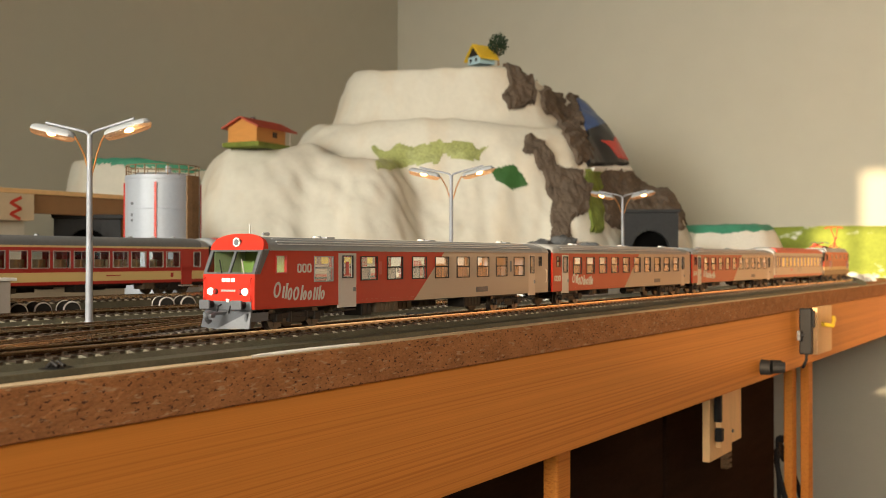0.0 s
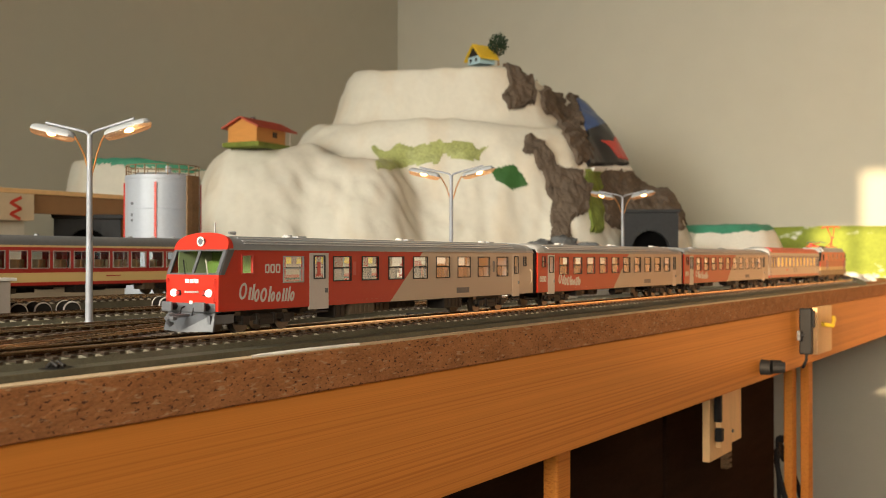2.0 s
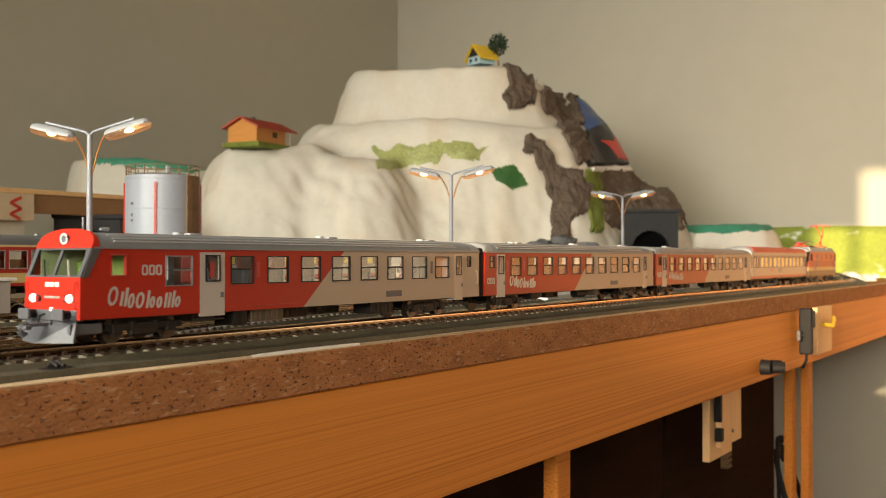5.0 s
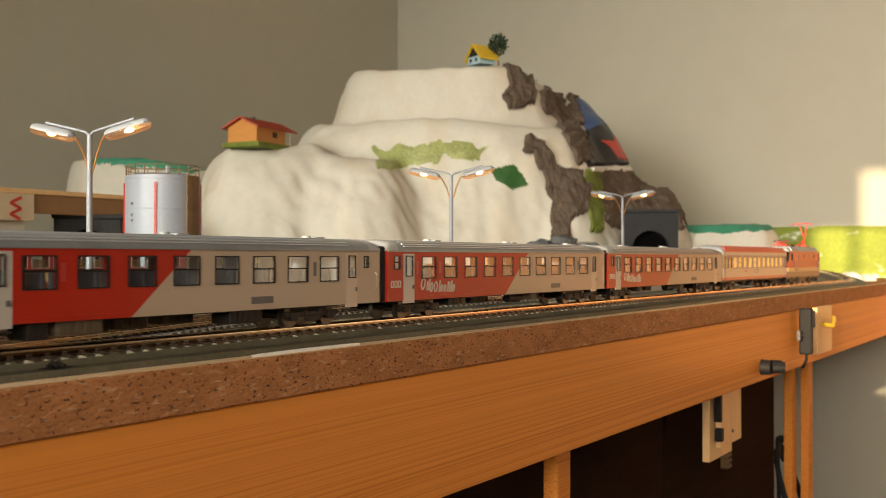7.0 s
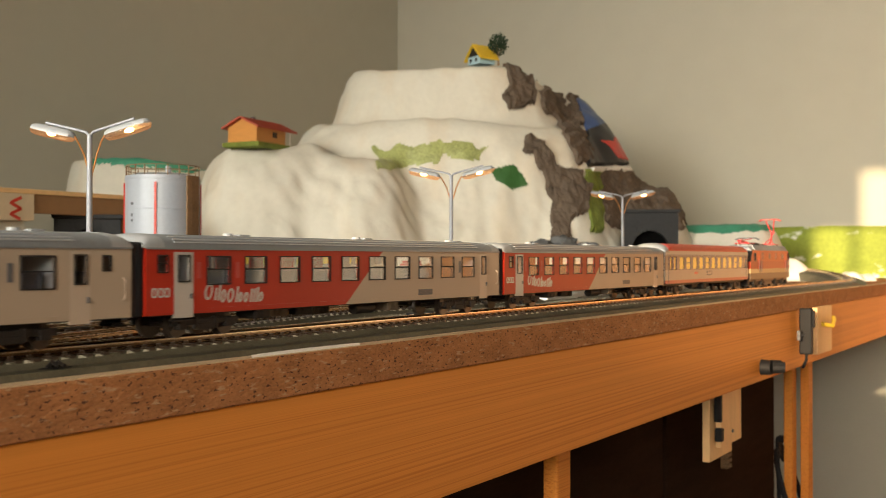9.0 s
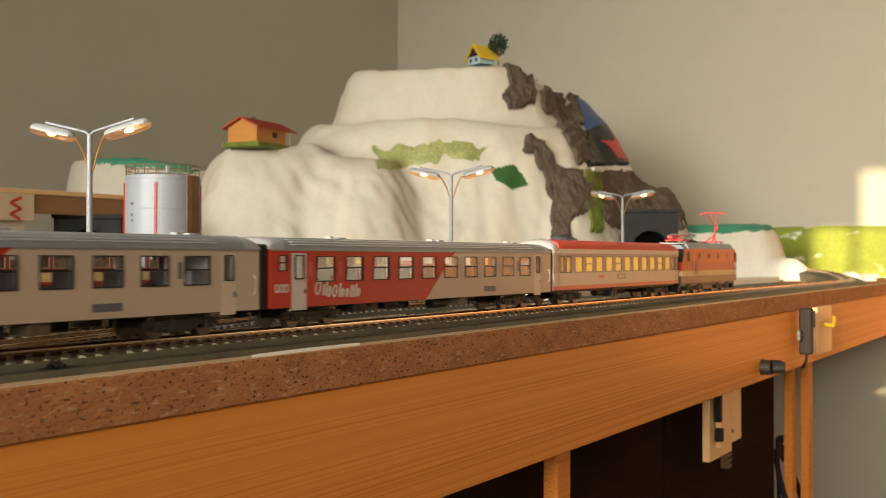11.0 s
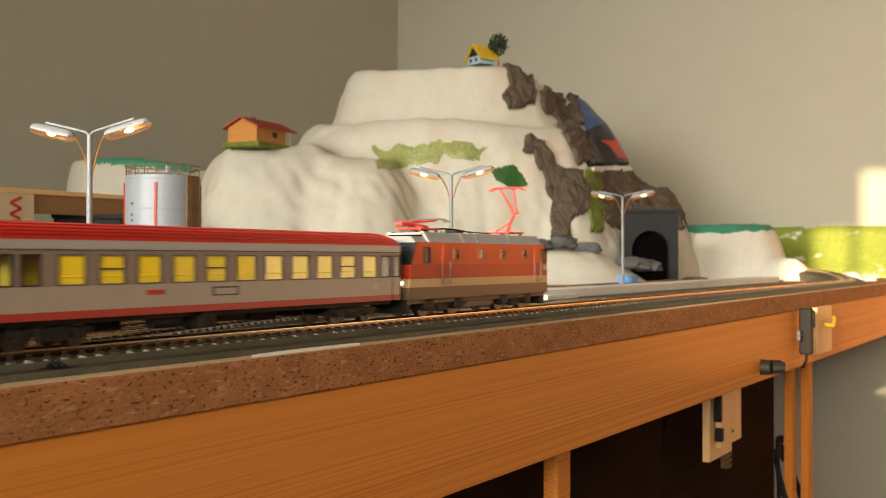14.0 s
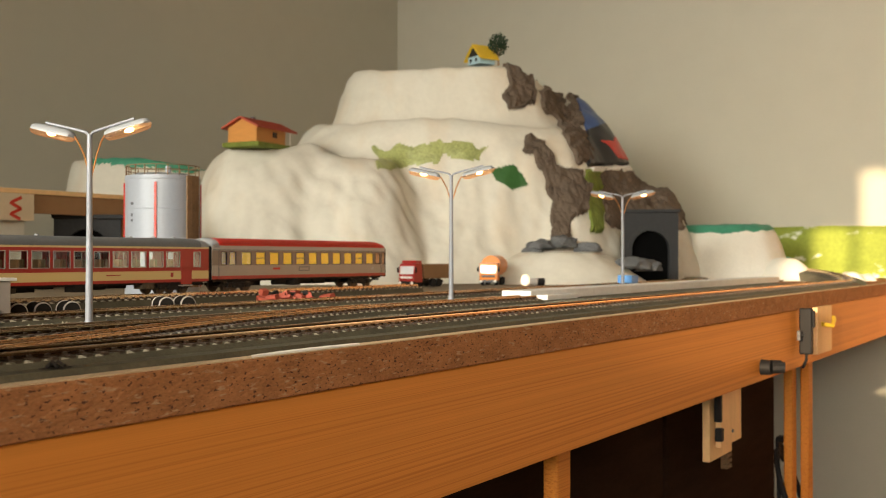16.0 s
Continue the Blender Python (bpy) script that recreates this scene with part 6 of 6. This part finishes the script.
def portal(x, y, z, turn, w, h, ow, oh, label):
    e = thing("tunnel_portal", label, "tunnel portal", pose(x, y, z, 0, 0, turn))
    b = bmesh.new()
    arch = [(-ow / 2, 0)] + [(-ow / 2 * math.cos(math.pi * k / 14), oh - ow / 2 + ow / 2 * math.sin(math.pi * k / 14)) for k in range(15)] + [(ow / 2, 0)]
    outer = [(-w / 2, 0)] + [(-w / 2 + w * k / 14, h) for k in range(15)] + [(w / 2, 0)]
    for d0, d1 in ((0.0, 0.014),):
        rows = [[b.verts.new((d, p[0], p[1])) for p in line] for d in (d0, d1) for line in (arch, outer)]
        ai, oi, aj, oj = rows
        for k in range(len(arch) - 1):
            b.faces.new((ai[k], ai[k + 1], oi[k + 1], oi[k]))
            b.faces.new((aj[k], aj[k + 1], oj[k + 1], oj[k]))
            b.faces.new((ai[k], ai[k + 1], aj[k + 1], aj[k]))
            b.faces.new((oi[k], oi[k + 1], oj[k + 1], oj[k]))
    bmesh.ops.remove_doubles(b, verts=b.verts, dist=0.00001)
    part("face", b, GREY_DARK, e)
    part("coping", box(bmesh.new(), -0.004, 0.016, -w / 2 - 0.003, w / 2 + 0.003, h + 0.0005, h + 0.006, 0.0008), GREY_DARK, e)
    for k in range(9):
        a0 = math.pi * (k + 0.06) / 9
        a1 = math.pi * (k + 0.94) / 9
        r0, r1 = ow / 2 + 0.0006, ow / 2 + 0.008
        q = bmesh.new()
        ps = [(-r0 * math.cos(a0), r0 * math.sin(a0)), (-r0 * math.cos(a1), r0 * math.sin(a1)), (-r1 * math.cos(a1), r1 * math.sin(a1)), (-r1 * math.cos(a0), r1 * math.sin(a0))]
        f0 = [q.verts.new((-0.0015, y1, oh - ow / 2 + z1)) for y1, z1 in ps]
        f1 = [q.verts.new((0.001, y1, oh - ow / 2 + z1)) for y1, z1 in ps]
        q.faces.new(f0)
        for i in range(4):
            q.faces.new((f0[i], f0[(i + 1) % 4], f1[(i + 1) % 4], f1[i]))
        part("arch_stone", q, GREY_DARK, e)
    b = bmesh.new()
    rows = [[b.verts.new((d, p[0] * 1.02, p[1] * 1.02)) for p in arch] for d in (0.014, 0.16)]
    for k in range(len(arch) - 1):
        b.faces.new((rows[0][k], rows[0][k + 1], rows[1][k + 1], rows[1][k]))
    b.faces.new(rows[1])
    part("tube", b, BLACK, e)
    # flat black sheet across the arch draws the darkness inside
    b = bmesh.new()
    b.faces.new([b.verts.new((0.0135, p[0] * 1.01, p[1] * 1.01)) for p in arch])
    part("dark_mouth", b, PITCH, e)


# the tunnel's inner shade as a near-black colour
PITCH = mat("mouth_shade_black", (0.004, 0.004, 0.004), 0.95, spec=0.0)
GREY_DARK = mat("dark_grey_portal", (0.024, 0.025, 0.027), 0.8, vary=0.2, scale=60, bump=0.0006, bump_scale=200)
portal(1.772, 0.668, BED, 32, 0.098, 0.122, 0.066, 0.090, "dark grey model tunnel portal with a black arched mouth")
portal(0.955, 1.160, 0.0, 48, 0.086, 0.088, 0.056, 0.074, "small dark grey tunnel portal under the wooden shelf")

# ---- cabin, summit house and tree ----
e = thing("wooden_cabin", "orange wooden cabin with red roof on the plaster hill", "cabin", pose(1.306, 1.168, 0.2195, 0, 0, 6))
part("base", box(bmesh.new(), -0.050, 0.062, -0.036, 0.036, -0.006, 0.002, 0.002), MOSS, e, "green grassy base")
part("wall", extrude_x(bmesh.new(), [(-0.028, 0.002), (0.028, 0.002), (0.028, 0.026), (0, 0.040), (-0.028, 0.026)], -0.044, 0.036), ORANGE, e)
for k in range(8):
    for s in (-1, 1):
        part("plank_joint", box(bmesh.new(), -0.0445, 0.0365, s * 0.0281, s * 0.0281 + 0.0002, 0.0045 + k * 0.003, 0.0050 + k * 0.003), WOODIN, e)
for s in (-1, 1):
    q = [(0, 0.0405), (s * 0.036, 0.0235), (s * 0.036, 0.0258), (0, 0.0432)]
    part("roof", extrude_x(bmesh.new(), q, -0.052, 0.060), TILE_RED, e, "red tiled roof")
    for k in range(6):
        f = k / 6
        part("tile_row", box(bmesh.new(), -0.052, 0.060, s * (0.036 * f + 0.004) - 0.0008, s * (0.036 * f + 0.004) + 0.0008, 0.0432 - 0.0174 * (f + 0.11) , 0.0441 - 0.0174 * (f + 0.11)), TILE_RED, e)
w = part("window", box(bmesh.new(), 0.000, 0.012, -0.0286, -0.0278, 0.012, 0.021), BLACK, e)
part("frame", box(bmesh.new(), 0.0055, 0.0065, -0.0292, -0.0286, 0.012, 0.021), WOODIN, w)
for s in (-1, 1):
    part("porch_post", cyl(bmesh.new(), (0.056, s * 0.024, 0.002), (0.056, s * 0.024, 0.0315), 0.0012, n=8), WHITE, e)
part("chimney", box(bmesh.new(), -0.006, 0.000, 0.006, 0.012, 0.034, 0.048, 0.0005), GREY_ROCK, e)

e = thing("summit_house", "tiny pale blue house with yellow roof on the summit", "house", pose(1.724, 0.985, 0.4000, 0, 0, -25))
part("wall", extrude_x(bmesh.new(), [(-0.018, 0), (0.018, 0), (0.018, 0.014), (0, 0.034), (-0.018, 0.014)], -0.018, 0.018), SKYBLUE, e)
part("gable", extrude_x(bmesh.new(), [(-0.0165, 0.0145), (0.0165, 0.0145), (0, 0.0330)], -0.0190, -0.0181), UNDER, e, "dark gable")
for s in (-1, 1):
    part("roof", extrude_x(bmesh.new(), [(0, 0.0345), (s * 0.027, 0.0070), (s * 0.027, 0.0095), (0, 0.0380)], -0.022, 0.022), YELLOW, e, "yellow roof")
    part("window", box(bmesh.new(), -0.0186, -0.0181, s * 0.0085 - 0.003, s * 0.0085 + 0.003, 0.004, 0.011), UNDER, e)
e = thing("model_tree", "small dark green round-crowned model tree on the summit", "tree", pose(1.7372, 0.9558, 0.3985))
part("trunk", tube(bmesh.new(), [(0, 0, 0), (0.0005, 0, 0.008), (0, 0.0004, 0.020), (0.0006, 0, 0.034)], [0.0022, 0.0017, 0.0013, 0.0006], 8), WOODIN, e)
for k in range(7):
    a = k * 2.4
    part("limb", tube(bmesh.new(), [(0, 0, 0.016 + 0.002 * k), (0.008 * math.cos(a), 0.008 * math.sin(a), 0.024 + 0.002 * k), (0.013 * math.cos(a), 0.013 * math.sin(a), 0.030 + 0.0025 * k)], [0.0008, 0.0006, 0.0003], 5), WOODIN, e)
b = bmesh.new()
rnd = random.Random(2)
for k in range(900):
    d = Vector((rnd.gauss(0, 1), rnd.gauss(0, 1), rnd.gauss(0, 1))).normalized() * (rnd.random() ** 0.35)
    d *= 1 + 0.22 * noise.noise(d * 2.3)
    c = Vector((d.x * 0.0185, d.y * 0.0185, 0.040 + d.z * 0.0215))
    s = rnd.uniform(0.0009, 0.0021)
    q = Euler((rnd.uniform(0, 6), rnd.uniform(0, 6), rnd.uniform(0, 6))).to_matrix()
    b.faces.new([b.verts.new(c + q @ Vector(p) * s) for p in ((-1, -0.6, 0), (1, -0.6, 0.2), (0.9, 0.7, 0), (-0.9, 0.6, -0.2))])
part("crown", b, DARKLEAF, e)

# ---- under and on the table's front ----
e = thing("table_leg", "square pine table leg under the fascia", "table leg", group="table legs")
part("post", box(bmesh.new(), 0.698, 0.722, 0.335, 0.347, FLOOR, BOARD - 0.0905, 0.002), PINE, e)
for x, y in ((1.470, 0.352), (1.505, 0.338), (-0.45, 0.335), (0.70, 1.58), (-0.45, 1.58), (2.30, 1.58)):
    copy_thing(e, pose(x - 0.698, y - 0.335, 0))
slab("back_rail_board", PINE, -1.28, 2.42, 1.60, 1.62, BOARD - 0.090, BOARD - 0.0192, "pine rail board under the back of the tabletop", "rail board", "object", 0.001)
e = thing("plywood_board", "pale plywood panel with a small black switch hanging under the table", "plywood panel")
part("panel", box(bmesh.new(), 1.110, 1.185, 0.340, 0.346, -0.168, -0.085, 0.0006), PINE_PALE, e)
part("panel_back", box(bmesh.new(), 1.096, 1.176, 0.348, 0.356, -0.182, -0.085, 0.0006), PINE_PALE, e)
part("switch", box(bmesh.new(), 1.100, 1.108, 0.336, 0.344, -0.160, -0.146, 0.001), BLACK, e)
part("clip", box(bmesh.new(), 1.104, 1.109, 0.338, 0.346, -0.140, -0.100, 0.001), BLACK, e)
part("screw", cyl(bmesh.new(), (1.150, 0.340, -0.155), (1.150, 0.3385, -0.155), 0.002, n=12), BUFFER, e)
e = thing("control_box", "black handheld control box with wing screw hung on the fascia", "control box")
part("body", box(bmesh.new(), 1.311, 1.322, 0.291, 0.306, -0.082, -0.026, 0.002), BLACK, e)
part("face_plate", box(bmesh.new(), 1.313, 1.320, 0.2885, 0.291, -0.050, -0.029, 0.001), BLACK, e)
part("wing_screw", tube(bmesh.new(), [(1.312, 0.300, -0.058), (1.296, 0.302, -0.058)], 0.0012, 8), BUFFER, e)
for s in (-1, 1):
    part("wing", box(bmesh.new(), 1.292, 1.298, 0.300, 0.304, -0.058 + min(0, s * 0.006), -0.058 + max(0, s * 0.006), 0.0008), BUFFER, e)
part("backing_board", box(bmesh.new(), 1.385, 1.470, 0.300, 0.3065, -0.088, -0.028, 0.0006), PINE_PALE, e, "pale plywood backing board")
part("yellow_plug", tube(bmesh.new(), [(1.405, 0.299, -0.050), (1.425, 0.290, -0.053), (1.450, 0.293, -0.047), (1.462, 0.296, -0.044)], 0.0028, 10), YELLOW, e, "yellow plug")
part("cable", tube(bmesh.new(), [(1.316, 0.298, -0.080), (1.318, 0.299, -0.090), (1.322, 0.304, -0.099)], 0.0018, 8), BLACK, e)
e = thing("fascia_knob", "black plastic turning knob on the fascia", "knob")
b = cyl(bmesh.new(), (1.146, 0.3068, -0.083), (1.146, 0.296, -0.083), 0.0085, 0.0078, 24)
part("base", b, BLACK, e, "", True)
part("grip", cyl(bmesh.new(), (1.150, 0.296, -0.083), (1.154, 0.284, -0.083), 0.0068, 0.0058, 10), BLACK, e)
part("stub", box(bmesh.new(), 1.156, 1.163, 0.288, 0.302, -0.088, -0.076, 0.002), BLACK, e)
e = thing("dark_cabinet", "near-black brown cupboard under the table", "cabinet")
DARKWOOD = mat("near_black_wood", (0.026, 0.014, 0.009), 0.95, spec=0.03, vary=0.25, scale=10, stretch=(1, 1, 8))
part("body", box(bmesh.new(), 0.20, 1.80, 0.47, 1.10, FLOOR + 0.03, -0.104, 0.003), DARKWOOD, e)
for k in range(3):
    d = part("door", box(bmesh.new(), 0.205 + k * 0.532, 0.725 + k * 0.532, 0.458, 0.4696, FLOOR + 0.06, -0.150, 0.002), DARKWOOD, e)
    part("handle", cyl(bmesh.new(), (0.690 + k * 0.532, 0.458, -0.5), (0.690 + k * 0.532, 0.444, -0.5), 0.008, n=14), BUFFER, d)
e = thing("cable_strip", "pale ribbed plastic strip hanging under the table", "cable strip")
for k in range(17):
    part("rib", box(bmesh.new(), 1.402, 1.420, 0.420, 0.428, -0.128 - k * 0.0075, -0.1235 - k * 0.0075, 0.0006), RUST, e)
part("spine", box(bmesh.new(), 1.408, 1.414, 0.424, 0.432, -0.250, -0.10), RUST, e)
e = thing("cable_coil", "coil of thick black cable hanging beside the leg", "cable")
pts = [(1.50 + 0.035 * math.sin(a * 0.4), 0.36 + 0.02 * math.cos(a * 0.4), -0.285 + 0.062 * math.cos(a * 0.4) - 0.0005 * a) for a in range(34)]
part("loop", tube(bmesh.new(), pts, 0.0028, 10), BLACK, e, "", True)
part("hook", box(bmesh.new(), 1.49, 1.51, 0.36, 0.38, -0.222, -0.214, 0.002), BLACK, e)
part("tail", tube(bmesh.new(), [(1.50, 0.38, -0.22), (1.47, 0.37, -0.30), (1.485, 0.36, -0.42), (1.50, 0.37, -0.6)], 0.0028, 10), BLACK, e, "", True)


def where(t):
    """The leading end's place at t seconds, between the rows."""
    for (t0, x0), (t1, x1) in zip(ROWS, ROWS[1:]):
        if t <= t1:
            return x0 + (x1 - x0) * (t - t0) / (t1 - t0)
    return ROWS[-1][1]


def rolling(wheelset, r, rest):
    """Rows for a wheelset that rolls with the train, in its bogie's space."""
    rows, turn, last = [], 0.0, where(0)
    for k in range(481):
        x = where(k / 30)
        turn += max(-85.0, math.degrees((x - last) / r))
        last = x
        rows.append((k / 30, Matrix.Translation(rest) @ Matrix.Rotation(radians(turn), 4, "Y")))
    return rows


def motions():
    for e, s in TRAIN:
        walk(e, [(t, pose(x + s, TRACK_Y, 0)) for t, x in ROWS])
        for o in e.children_recursive:
            if o.name.startswith("wheelset"):
                walk(o, rolling(o, o.location.z, o.location.copy()))


motions()
